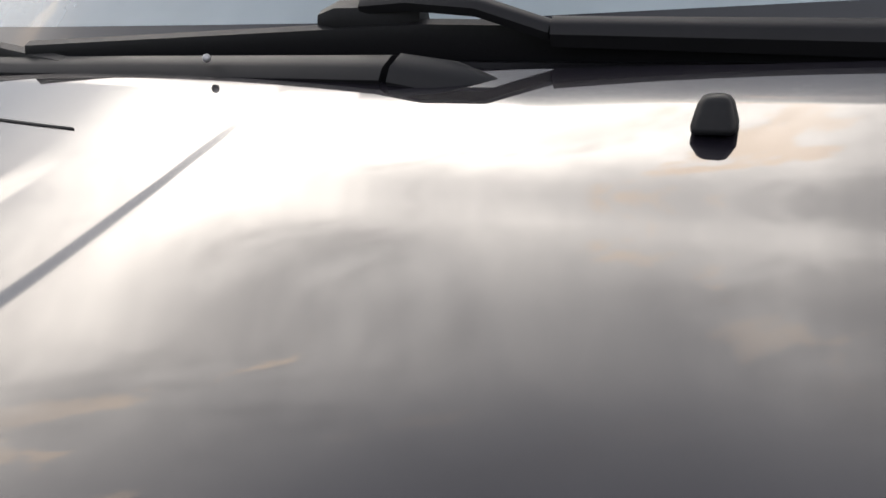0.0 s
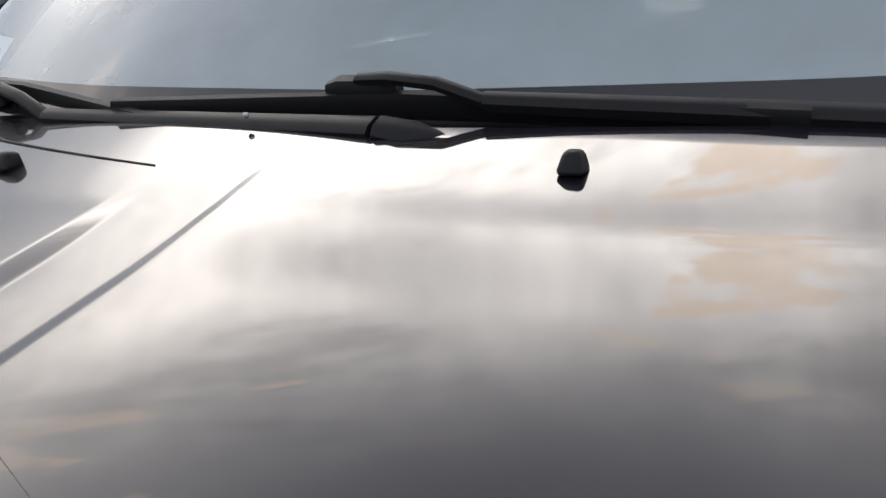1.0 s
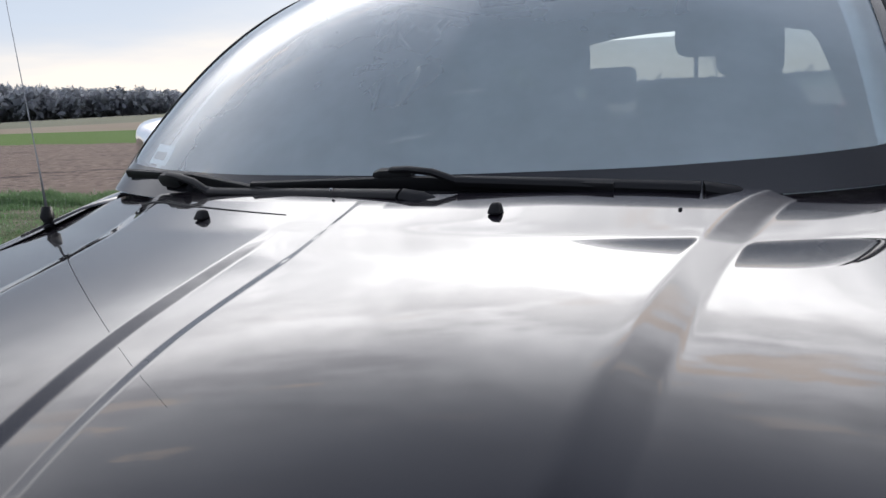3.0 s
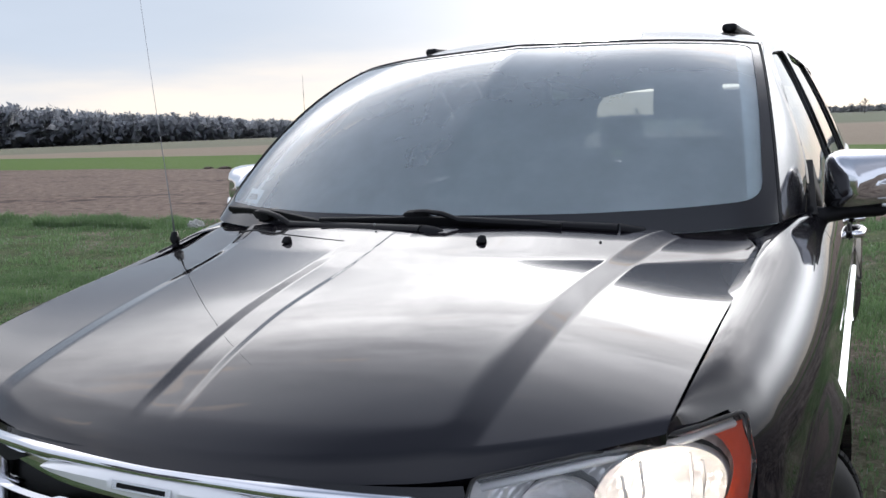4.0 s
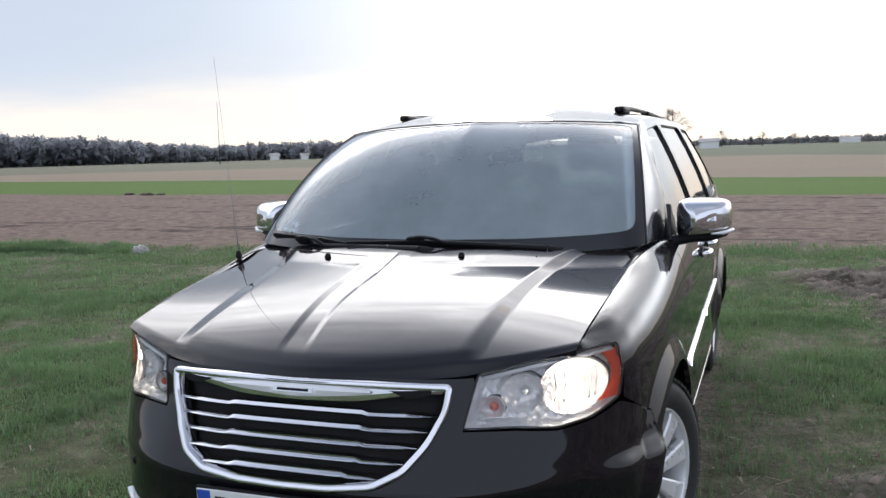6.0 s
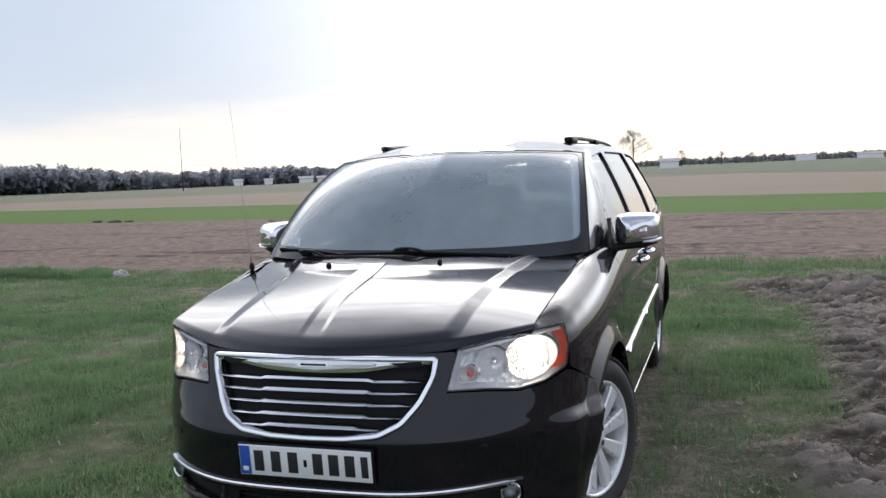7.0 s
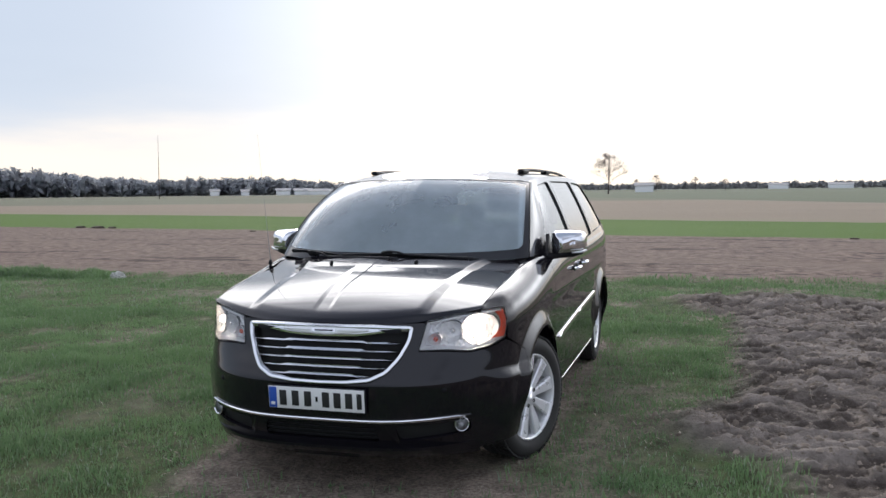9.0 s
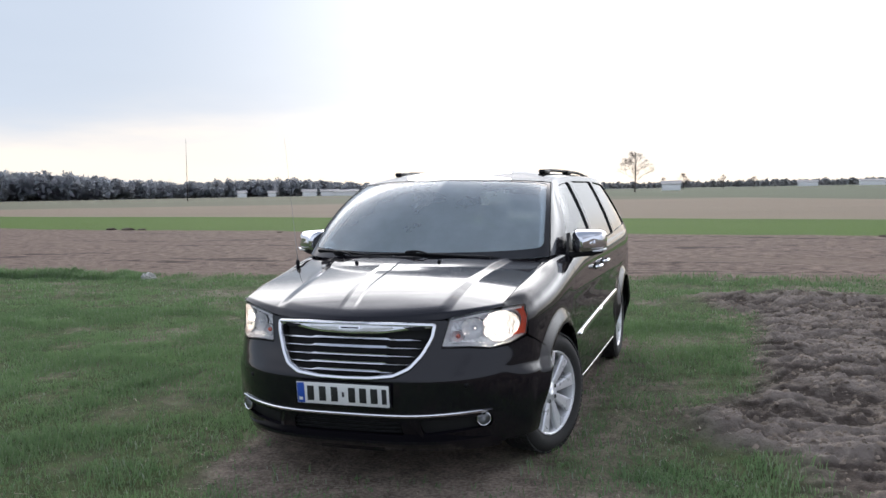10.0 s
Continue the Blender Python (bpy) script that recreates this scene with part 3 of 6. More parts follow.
def tree_row(name, label, rng, count, az0, az1, d0, d1, height, material, clump=0.034):
    """A long stand of trees: trunks with crowns of many small twig clumps, as one mesh."""
    verts, faces = [], []

    def tri(p, size):
        n = len(verts)
        for _ in range(3):
            verts.append((p[0] + rng.gauss(0, size), p[1] + rng.gauss(0, size), max(0.0, p[2] + rng.gauss(0, size))))
        faces.append((n, n + 1, n + 2))

    for i in range(count):
        az = az0 + (az1 - az0) * (i + rng.random()) / count
        d = d0 + (d1 - d0) * rng.random()
        x, y = polar(az, d)
        h = height(az) * (0.72 + 0.45 * rng.random())
        w = h * 0.28
        n = len(verts)
        t = 0.015 * h
        verts.extend([(x - t, y, 0), (x + t, y, 0), (x, y, h * 0.9)])
        faces.append((n, n + 1, n + 2))
        for _ in range(140):
            z = h * (0.12 + 0.86 * rng.random() ** 0.8)
            r = w * math.sqrt(max(0.05, 1 - ((z / h - 0.55) / 0.55) ** 2))
            a = rng.random() * 6.283
            tri((x + r * math.cos(a) * rng.random(), y + r * math.sin(a) * rng.random(), z), h * clump * (1.7 if z < 0.62 * h else 0.8))
    me = mesh_of(name, verts, faces, material, True)
    me.normals_split_custom_set([(0.0, 0.0, 1.0)] * len(me.loops))      # all normals upright: evens the shading, as distance haze would
    return tagged(new(name, me), label, "woods", kind="stuff")


rng = random.Random(7)
left_height = pchip([20, 24, 28, 35, 38, 42, 47, 52, 58], [6.5, 7, 9.5, 9, 10.5, 13.5, 16, 20, 22])
tree_row("far_woods", "dark bare woods along the far edge of the fields", rng, 900, 23, 60, 480, 560, lambda a: float(left_height(a)) * 0.92, HAZED_WOODS, 0.075)
tree_row("far_hedge", "hazy line of distant trees on the horizon", rng, 640, -26, 24, 1150, 1500, lambda a: 8.5, HAZED_HEDGE, 0.10)
tree_row("back_woods", "dark tree line far behind the camera", rng, 300, 62, 330, 700, 1000, lambda a: 12.0, HAZED_WOODS, 0.12)


def bare_tree(name, label, at, height, rng, levels=4):
    """Tapered trunk with limbs, and fine twigs as a fuzzy crown."""
    root = tagged(new(name), label, "tree", group="" if name == "tree" else "trees in the far hedge line")
    root.location = at
    tv, tf = [], []
    cv, cf = [], []

    def limb(p, d, length, r, level):
        q = p + d * length
        v, f = tube([p, p.lerp(q, 0.5) + Vector((rng.gauss(0, 1), rng.gauss(0, 1), 0)) * length * 0.04, q], [r, r * 0.8, r * 0.55], 5, False)
        n = len(tv)
        tv.extend(v)
        tf.extend([tuple(i + n for i in face) for face in f])
        if level >= 1:
            for _ in range(5):
                c = p.lerp(q, rng.random()) + Vector((rng.gauss(0, 1), rng.gauss(0, 1), rng.gauss(0, 1))) * height * 0.03
                m = len(cv)
                e = Vector((rng.gauss(0, 1), rng.gauss(0, 1), rng.gauss(0, 1))).normalized() * height * 0.035
                s = e.cross(Vector((rng.gauss(0, 1), rng.gauss(0, 1), 1))).normalized() * height * 0.0015
                cv.extend([c - e - s, c - e + s, c + e])
                cf.append((m, m + 1, m + 2))
        if level >= levels:
            return
        for _ in range(4 if level else 20):
            t = 0.26 + 0.74 * rng.random() if level == 0 else 0.5 + 0.5 * rng.random()
            a = rng.random() * 6.283
            out = Vector((math.cos(a), math.sin(a), 0))
            nd = (d * (0.30 if level == 0 else 0.5) + out * (0.85 if level == 0 else 0.6) + Vector((0, 0, 0.10))).normalized()
            limb(p.lerp(q, t), nd, length * (0.52 * (1.15 - t) if level == 0 else 0.55), r * (0.17 if level == 0 else 0.6), level + 1)

    limb(Vector((0, 0, 0)), Vector((0.02, 0, 1)).normalized(), height * 0.86, height * 0.019, 0)
    part("trunk", (tv, tf), BARK, root)
    part("crown", (cv, cf), TWIGS, root)
    return root


bare_tree("tree", "lone bare tree beyond the fields", (*polar(5.6, 290), 0), 15.0, random.Random(3), 3)
rng = random.Random(11)
for az, d, h in ((3.9, 420, 6.5), (2.7, 450, 9.0), (0.3, 480, 8.0), (-1.5, 520, 7.5), (22.3, 430, 8.0), (20.3, 430, 8.5), (18.6, 420, 9.0), (17.2, 425, 8.0), (13.5, 440, 8.0), (9.0, 450, 7.0)):
    bare_tree("small_tree", "small bare tree in the far hedge line", (*polar(az, d), 0), h, rng, 3)

# wooden pole standing in the fields
pole = tagged(new("utility_pole"), "tall thin grey pole standing far out in the fields", "pole")
pole.location = (-143.2, 207.2, 0)
part("shaft", tube([(0, 0, 0), (0.05, 0, 9), (0.1, 0, 17.5)], [0.13, 0.07, 0.035], 8), BARK, pole)

WALL_W = plain("white_render", (0.86, 0.86, 0.85), 0.8, grain=0.6, vary=0.06)
ROOF_R = plain("grey_roof", (0.40, 0.38, 0.37), 0.8, grain=0.6)


def house(az, dist, w, h, depth):
    x, y = polar(az, dist)
    root = tagged(new("house"), "small white farm building with a grey roof far off", "house", group="farm buildings on the horizon")
    root.matrix_basis = pose(x, y, 0, 0, 0, az)
    part("wall", block((w, depth, h), (0, 0, h / 2), 0.02), WALL_W, root)
    hw, hd, rz = w / 2 + 0.4, depth / 2 + 0.5, h + h * 0.45
    part("roof", ([(-hw, -hd, h - 0.1), (hw, -hd, h - 0.1), (hw, hd, h - 0.1), (-hw, hd, h - 0.1), (-hw, 0, rz), (hw, 0, rz)],
                  [(0, 1, 5, 4), (2, 3, 4, 5), (1, 2, 5), (3, 0, 4), (0, 3, 2, 1)]), ROOF_R, root, "", False)


for az, d, w, h, depth in ((31.2, 455, 4.5, 2.4, 5), (29.3, 455, 4, 2.2, 5), (26.9, 450, 7, 2.5, 6), (25.6, 450, 9, 2.4, 6), (24.5, 448, 12, 2.2, 7), (3.4, 395, 8, 3.0, 7), (-4.5, 900, 18, 4, 10), (-8.0, 900, 22, 4, 10), (8.6, 700, 18, 4, 9)):
    house(az, d, w, h, depth)
# ---- the car: x to its left side, y to its tail, z up; 0 at the plate ----
car = tagged(new("car"), "black minivan with chrome grille and lit headlights parked on grass", "car")

# body master curves
HALF = 0.957
front_x = np.linspace(0, 0.88, 400)


def bow(x):
    return 0.656 * x ** 3.2 + 0.35 * x ** 16


front_y = bow(front_x)
side_y = np.linspace(front_y[-1], 5.02, 900)[1:]
side_x = pchip([front_y[-1], 0.54, 0.62, 0.75, 1.0, 1.4, 3.0, 4.3, 4.75, 5.02], [0.88, 0.898, 0.911, 0.928, 0.947, 0.957, 0.957, 0.952, 0.93, 0.86])(side_y)
back_x = np.linspace(0.86, 0, 120)[1:]
back_y = 5.02 + 0.09 * (1 - (back_x / 0.86) ** 2)
line_x = np.concatenate([front_x, side_x, back_x])
line_y = np.concatenate([front_y, side_y, back_y])
arc = np.concatenate([[0], np.cumsum(np.hypot(np.diff(line_x), np.diff(line_y)))])
S_END = arc[-1]


def s_of_x(x):
    """Arc along the outline at a place x across the nose."""
    return float(np.interp(x, front_x, arc[:400]))


def s_of_y(y):
    """Arc along the outline at a place y along the flank."""
    return float(np.interp(y, line_y[399:1299], arc[399:1299]))


# bonnet
def NOSE_Y(a):
    return 0.10 + 0.39 * np.asarray(a) ** 2


def NOSE_Z(a):
    return 0.875 + 0.135 * np.asarray(a) ** 2


def COWL_Y(a):
    return 1.06 + 0.32 * np.asarray(a) ** 2


def COWL_Z(a):
    return 1.1125 - 0.024 * np.asarray(a) ** 2


GAP_X = pchip([0, 0.37, 0.86, 1.0], [0.764, 0.781, 0.794, 0.752])

# lines of the two pressed-in flanks of the centre groove and of the outer creases, along the bonnet
FLANK_L = pchip([0, 0.3, 0.5, 0.8, 0.95], [-0.090, -0.128, -0.145, -0.152, -0.156])
FLANK_R = pchip([0, 0.3, 0.5, 0.8, 1.0], [-0.002, -0.046, -0.060, -0.056, -0.058])
CREASE = pchip([0, 0.3, 0.55, 0.7, 0.87, 0.95, 1.0], [0.480, 0.488, 0.504, 0.522, 0.558, 0.588, 0.63])


def step(x, at, width):
    """0 before a narrow flank, 1 beyond it: even slope with softened edges."""
    t = np.clip((x - at) / width + 0.5, -0.1, 1.1)
    return np.where(t < 0.1, (t + 0.1) ** 2 / 0.4, np.where(t > 0.9, 1 - (1.1 - t) ** 2 / 0.4, t))


def bonnet_z(x, y):
    a = abs(x)
    v = np.clip((y - NOSE_Y(a)) / (COWL_Y(a) - NOSE_Y(a)), 0, 1)
    even = 0.69 + 0.12 * a * a
    z = NOSE_Z(a) + (COWL_Z(a) - NOSE_Z(a)) * (even * v + (1 - even) * (1 - (1 - v) ** 4)) + 0.006 * (1 - (a / 0.8) ** 2)
    z = z + 0.008 * (0.5 + 2.0 * a * a) * np.maximum(0.0, (v - 0.58) / 0.42) ** 2
    # upturned rear edge
    k = np.maximum(0.0, v - 0.84 + 0.10 * np.minimum(a, 0.5))
    z = z + 0.065 * k * k / (k + 0.030)
    # outer creases: the middle stands proud
    z = z + 0.0105 * smooth(0.0, 0.10, v) * (1 - step(a, float(CREASE(v)), 0.056))
    # centre groove
    down = 0.0050 * smooth(0.06, 0.2, v) * (1 - smooth(0.72, 0.88, v))
    back = 0.0030 * smooth(0.06, 0.2, v) * (1 - 0.55 * smooth(0.35, 0.75, v)) * (1 - smooth(0.84, 0.99, v))
    z = z - down * step(x, float(FLANK_L(v)), 0.024) + back * step(x, float(FLANK_R(v)), 0.009 + 0.015 * (1 - v))
    return z + (down - back) * smooth(0.0, 0.45, x)


def bonnet_at(u, v):
    x = u * float(GAP_X(v))
    a = abs(x)
    y = float(NOSE_Y(a) + v * (COWL_Y(a) - NOSE_Y(a)))
    z = float(bonnet_z(x, y))
    lip = (0.012 - 0.006 * smooth(0.55, 0.75, a) + 0.007 * math.exp(-((a - 0.48) / 0.1) ** 2)) * (1 - smooth(0, 0.035, v))
    return x, y + 0.0, z - lip


edge_v = np.linspace(0, 1, 80)
edge = np.array([bonnet_at(1.0, v) for v in edge_v])
# height and half width of the shoulder line along the car
keep_edge = edge[:, 1] < 1.0
TOP_Z = pchip(np.concatenate([edge[keep_edge][::6, 1], [1.245, 1.30, 1.55, 1.9, 3.0, 4.6, 5.1]]),
              np.concatenate([edge[keep_edge][::6, 2], [1.128, 1.134, 1.142, 1.115, 1.125, 1.155, 1.16]]))
TOP_X = pchip(np.concatenate([edge[keep_edge][::6, 1], [1.245, 1.5, 1.75, 2.2, 4.4, 4.8, 5.1]]),
              np.concatenate([edge[keep_edge][::6, 0] + 0.003, [0.822, 0.85, 0.915, 0.926, 0.922, 0.90, 0.86]]))


def eased(line, reach):
    """The same line with its small waves taken out behind the headlight."""
    ys = np.arange(-0.4, 5.6, 0.02)
    raw = line(np.clip(ys, float(edge[0, 1]), 5.1))
    k = np.exp(-0.5 * (np.arange(-30, 31) * 0.02 / reach) ** 2)
    soft = np.convolve(np.pad(raw, 30, mode="edge"), k / k.sum(), mode="valid")
    w = smooth(0.5, 0.9, ys)
    return pchip(ys[::3], (raw * (1 - w) + soft * w)[::3])


TOP_Z, TOP_X = eased(TOP_Z, 0.15), eased(TOP_X, 0.13)
FLANK = pchip([0.15, 0.22, 0.30, 0.45, 0.60, 0.80, 1.2], [0.880, 0.915, 0.938, 0.952, 0.957, 0.957, 0.957])
LEAN = pchip([0.15, 0.22, 0.29, 0.35, 0.42, 0.585, 0.64, 0.75, 0.87, 0.97], [0.12, 0.075, 0.04, 0.010, 0.0, 0.0, 0.025, 0.085, 0.118, 0.16])
WHEEL_Y, WHEEL_Z, AXLE2_Y, TYRE_R = 1.005, 0.352, 4.03, 0.354


def nose_lean(x, z):
    return LEAN(z) * (1 - 0.6 * smooth(0.5, 0.82, np.abs(x)))


def nose_at(x, z, out=0.0):
    """A point on the nose at (x, z), moved out by a little."""
    w = FLANK(z) / HALF
    a = min(abs(x) / w, 0.88)
    y = bow(a) + float(nose_lean(x, z))
    slope = 2.1 * a ** 2.2
    n = Vector((math.copysign(slope, x), -1, 0)).normalized()
    return x + n.x * out, y + n.y * out, z


def flank_at(s, z, side=1):
    """A point of the outer body at arc s from the middle of the nose, height z."""
    x0, y0 = float(np.interp(s, arc, line_x)), float(np.interp(s, arc, line_y))
    y = y0 + float(nose_lean(x0, z)) * float(1 - smooth(0.30, 0.85, y0))
    w = float(FLANK(z)) / HALF
    x = x0 * w
    if y0 > 0.2:
        top, tx = float(TOP_Z(y)), float(TOP_X(y))
        fall = 0.19 + 0.03 * float(smooth(0.6, 1.4, y))
        t = min(1.0, max(0.0, (z - top + fall) / (fall - 0.0006)))
        x = x - max(0.0, x - tx) * (1 - max(0.0, 1 - t ** 2.8) ** 0.7)
    for wy in (WHEEL_Y, AXLE2_Y):
        r = math.hypot(y - wy, z - WHEEL_Z)
        flare = min(1.0, max(0.0, (0.505 - r) / 0.075))
        flare = flare + 0.06 - 0.06 * math.exp(-flare / 0.06) - 0.06
        x += 0.034 * max(0.0, flare) * float(smooth(0.30, 0.50, z)) * (1 if x > 0.5 else 0)
    # ledge at the bumper's corner, running into the arch
    x += 0.024 * (1 - float(smooth(0.565, 0.635, z))) * float(smooth(0.28, 0.50, y0)) * (1 - float(smooth(0.66, 0.80, y0)))
    # waist crease along the doors
    x += 0.006 * math.exp(-((z - 0.90) / 0.03) ** 2) * float(smooth(1.2, 1.6, y0)) * (1 - float(smooth(4.6, 4.9, y0)))
    return side * x, y, z


def arch_poly(wy, r=0.415, n=28):
    """Wheel opening in arc and height."""
    pts = []
    for i in range(n + 1):
        a = math.pi * i / n
        pts.append((s_of_y(wy - r * math.cos(a)), WHEEL_Z + r * math.sin(a)))
    return [(pts[0][0], 0.05)] + pts + [(pts[-1][0], 0.05)]


ARCH_F, ARCH_R = arch_poly(WHEEL_Y), arch_poly(AXLE2_Y)

# openings of the nose, as outlines in x and z
GRILLE = [(0.0, 0.876), (0.25, 0.878), (0.456, 0.872), (0.447, 0.80), (0.405, 0.715), (0.350, 0.648), (0.270, 0.610), (0.14, 0.596), (0.0, 0.593)]
GRILLE = GRILLE + [(-x, z) for x, z in reversed(GRILLE[1:-1])]
GRILLE = rounded(GRILLE, 0.02, 3)
LAMP = rounded([(0.486, 0.752), (0.518, 0.895), (0.66, 0.925), (0.79, 0.943), (0.852, 0.946), (0.866, 0.86), (0.858, 0.785), (0.80, 0.752), (0.72, 0.740), (0.62, 0.752)], 0.011, 3)

# nose and bumper sheet
w_end = s_of_y(0.657)
nose_u = np.linspace(-w_end, w_end, 221)
nose_v = np.linspace(0.20, 0.90, 81)


def bumper_at(s, z):
    x, y, zz = flank_at(abs(s), z)
    # lower edge tucked under, upper edge following the bonnet
    return math.copysign(x, s) if s else 0.0, y, zz


seam = [(s_of_x(0.486), 0.745), (s_of_x(0.62), 0.742), (s_of_x(0.72), 0.731), (s_of_x(0.80), 0.742), (s_of_x(0.862), 0.772), (s_of_y(0.52), 0.745), (s_of_y(0.66), 0.690)]
bumper_poly = [(0.0, 0.198), (w_end, 0.24)] + [(s, z) for s, z in reversed(seam)] + [(s_of_x(0.512), 0.885), (s_of_x(0.46), 0.884), (0.0, 0.886)]
bumper_poly = [(-s, z) for s, z in reversed(bumper_poly[1:-1])] + bumper_poly
GRILLE_S = [(math.copysign(s_of_x(abs(x)), x) if x else 0.0, z) for x, z in GRILLE]
# lower intake openings
INTAKE = rounded([(-0.30, 0.385), (0.30, 0.385), (0.32, 0.300), (-0.32, 0.300)], 0.02, 3)
FOGBAY = rounded([(0.40, 0.388), (0.735, 0.398), (0.74, 0.335), (0.42, 0.300)], 0.02, 3)
INTAKE_S = [(math.copysign(s_of_x(abs(x)), x), z) for x, z in INTAKE]
FOG_S = [(s_of_x(x), z) for x, z in FOGBAY]
FOG_SL = [(-s, z) for s, z in reversed(FOG_S)]
bumper = crisp(part("bumper", panel(bumper_at, nose_u, nose_v, [bumper_poly], [GRILLE_S, INTAKE_S, FOG_S, FOG_SL, ARCH_F, [(-s, z) for s, z in reversed(ARCH_F)]], 0.02), PAINT, car), 50)
# dark shell just behind the nose
shell_rows = []
for z in np.linspace(0.22, 0.875, 24):
    shell_rows.append([(math.copysign(flank_at(abs(s), z)[0] * 0.97, s), flank_at(abs(s), z)[1] + (0.17 if z > 0.72 and abs(flank_at(abs(s), z)[0]) > 0.47 else 0.05), z) for s in np.linspace(-w_end * 0.93, w_end * 0.93, 61)])
part("nose_shell", grid_mesh(shell_rows), DARK, car)

# bonnet panel, with closer columns at the groove
BONNET_U = np.concatenate([np.linspace(-1, -0.86, 12)[:-1], np.linspace(-0.86, -0.60, 64)[:-1], np.linspace(-0.60, -0.26, 24)[:-1], np.linspace(-0.26, 0.05, 110)[:-1],
                           np.linspace(0.05, 0.60, 36)[:-1], np.linspace(0.60, 0.86, 64)[:-1], np.linspace(0.86, 1, 12)])
crisp(part("bonnet", panel(bonnet_at, BONNET_U, np.concatenate([np.linspace(0, 0.9, 80)[:-1], np.linspace(0.9, 1, 30)]), None, None, 0.02), PAINT, car, "glossy black bonnet with a centre groove"), 60)

seam_pts = []
for x in np.linspace(-0.62, -0.17, 24):
    a = abs(x)
    y = float(NOSE_Y(a) + (0.903 + 0.10 * (a - 0.17)) * (COWL_Y(a) - NOSE_Y(a)))
    seam_pts.append((x, y, float(bonnet_z(x, y)) + 0.0004))
part("bonnet_seam", tube(seam_pts, list(np.linspace(0.0022, 0.0008, 24)), 6), RUBBER, car)

# painted corner between the bonnet's cut corner and the wing
for side in (1, -1):
    rows = []
    for y in np.linspace(0.985, 1.33, 24):
        inner = float(np.interp(y, edge[:, 1], edge[:, 0])) + 0.004 if y < edge[-1, 1] else 0.757 + 0.5 * (y - edge[-1, 1])
        outer = float(TOP_X(y)) + 0.002
        inner = min(inner, outer)
        rows.append([(side * (inner + (outer - inner) * t), y, float(TOP_Z(y)) - 0.001 + 0.004 * math.sin(math.pi * t)) for t in np.linspace(0, 1, 7)])
    rows = rows if side == -1 else [r[::-1] for r in rows]
    part("wing_corner", grid_mesh(rows), PAINT, car)

# front wings, doors, quarters: one sheet cut into panels


def shoulder(s):
    """Height of the shoulder line at an arc along the outline."""
    x0, y0 = float(np.interp(s, arc, line_x)), float(np.interp(s, arc, line_y))
    y = y0 + float(nose_lean(x0, 0.95)) * float(1 - smooth(0.30, 0.85, y0))
    return float(TOP_Z(y)) - 0.0005


def side_fn(side):
    def at(s, q):
        low = 0.20
        top = shoulder(s)
        return flank_at(s, low + q * (top - low), side)
    return at


def q_of(s, z):
    return (z - 0.20) / (shoulder(s) - 0.20)


def to_q(poly):
    return [(s, q_of(s, z)) for s, z in poly]


def side_poly(pts):
    """Outline from points (y, z) on the flank, densified."""
    out = []
    for (y0, z0), (y1, z1) in zip(pts, pts[1:] + pts[:1]):
        for i in range(8):
            t = i / 8
            y = y0 + (y1 - y0) * t
            out.append((s_of_y(y), z0 + (z1 - z0) * t))
    return to_q(out)


G = 0.003
wing_sz = [(s_of_x(0.870), 0.780), (s_of_y(0.52), 0.751), (s_of_y(0.66), 0.696), (s_of_y(0.66), 0.12), (s_of_y(1.44 - G), 0.12),
           (s_of_y(1.47 - G), 0.60), (s_of_y(1.50 - G), 0.95), (s_of_y(1.555 - G), 1.3), (s_of_y(1.0), 1.3), (s_of_x(0.74), 1.1), (s_of_x(0.74), 0.936),
           (s_of_x(0.79), 0.939), (s_of_x(0.857), 0.944), (s_of_x(0.871), 0.86)]
wing_pts = to_q(wing_sz)
front_door = side_poly([(1.44 + G, 0.27), (2.52 - G, 0.27), (2.60 - G, 0.8), (2.60 - G, 1.3), (1.56 + G, 1.3), (1.50 + G, 0.95), (1.47 + G, 0.60)])
slide_door = side_poly([(2.52 + G, 0.27), (3.55 - G, 0.27), (3.72 - G, 0.75), (3.74 - G, 1.3), (2.60 + G, 1.3), (2.60 + G, 0.8)])
rear_wing = side_poly([(3.55 + G, 0.20), (5.01, 0.30), (5.01, 1.3), (3.74 + G, 1.3), (3.72 + G, 0.75)])
sill = side_poly([(1.44 + G, 0.20), (3.55 - G, 0.20), (3.55 - G, 0.264), (1.44 + G, 0.264)])


def side_cells(a, b, step=0.016):
    return np.linspace(a, b, max(4, int((b - a) / step)))


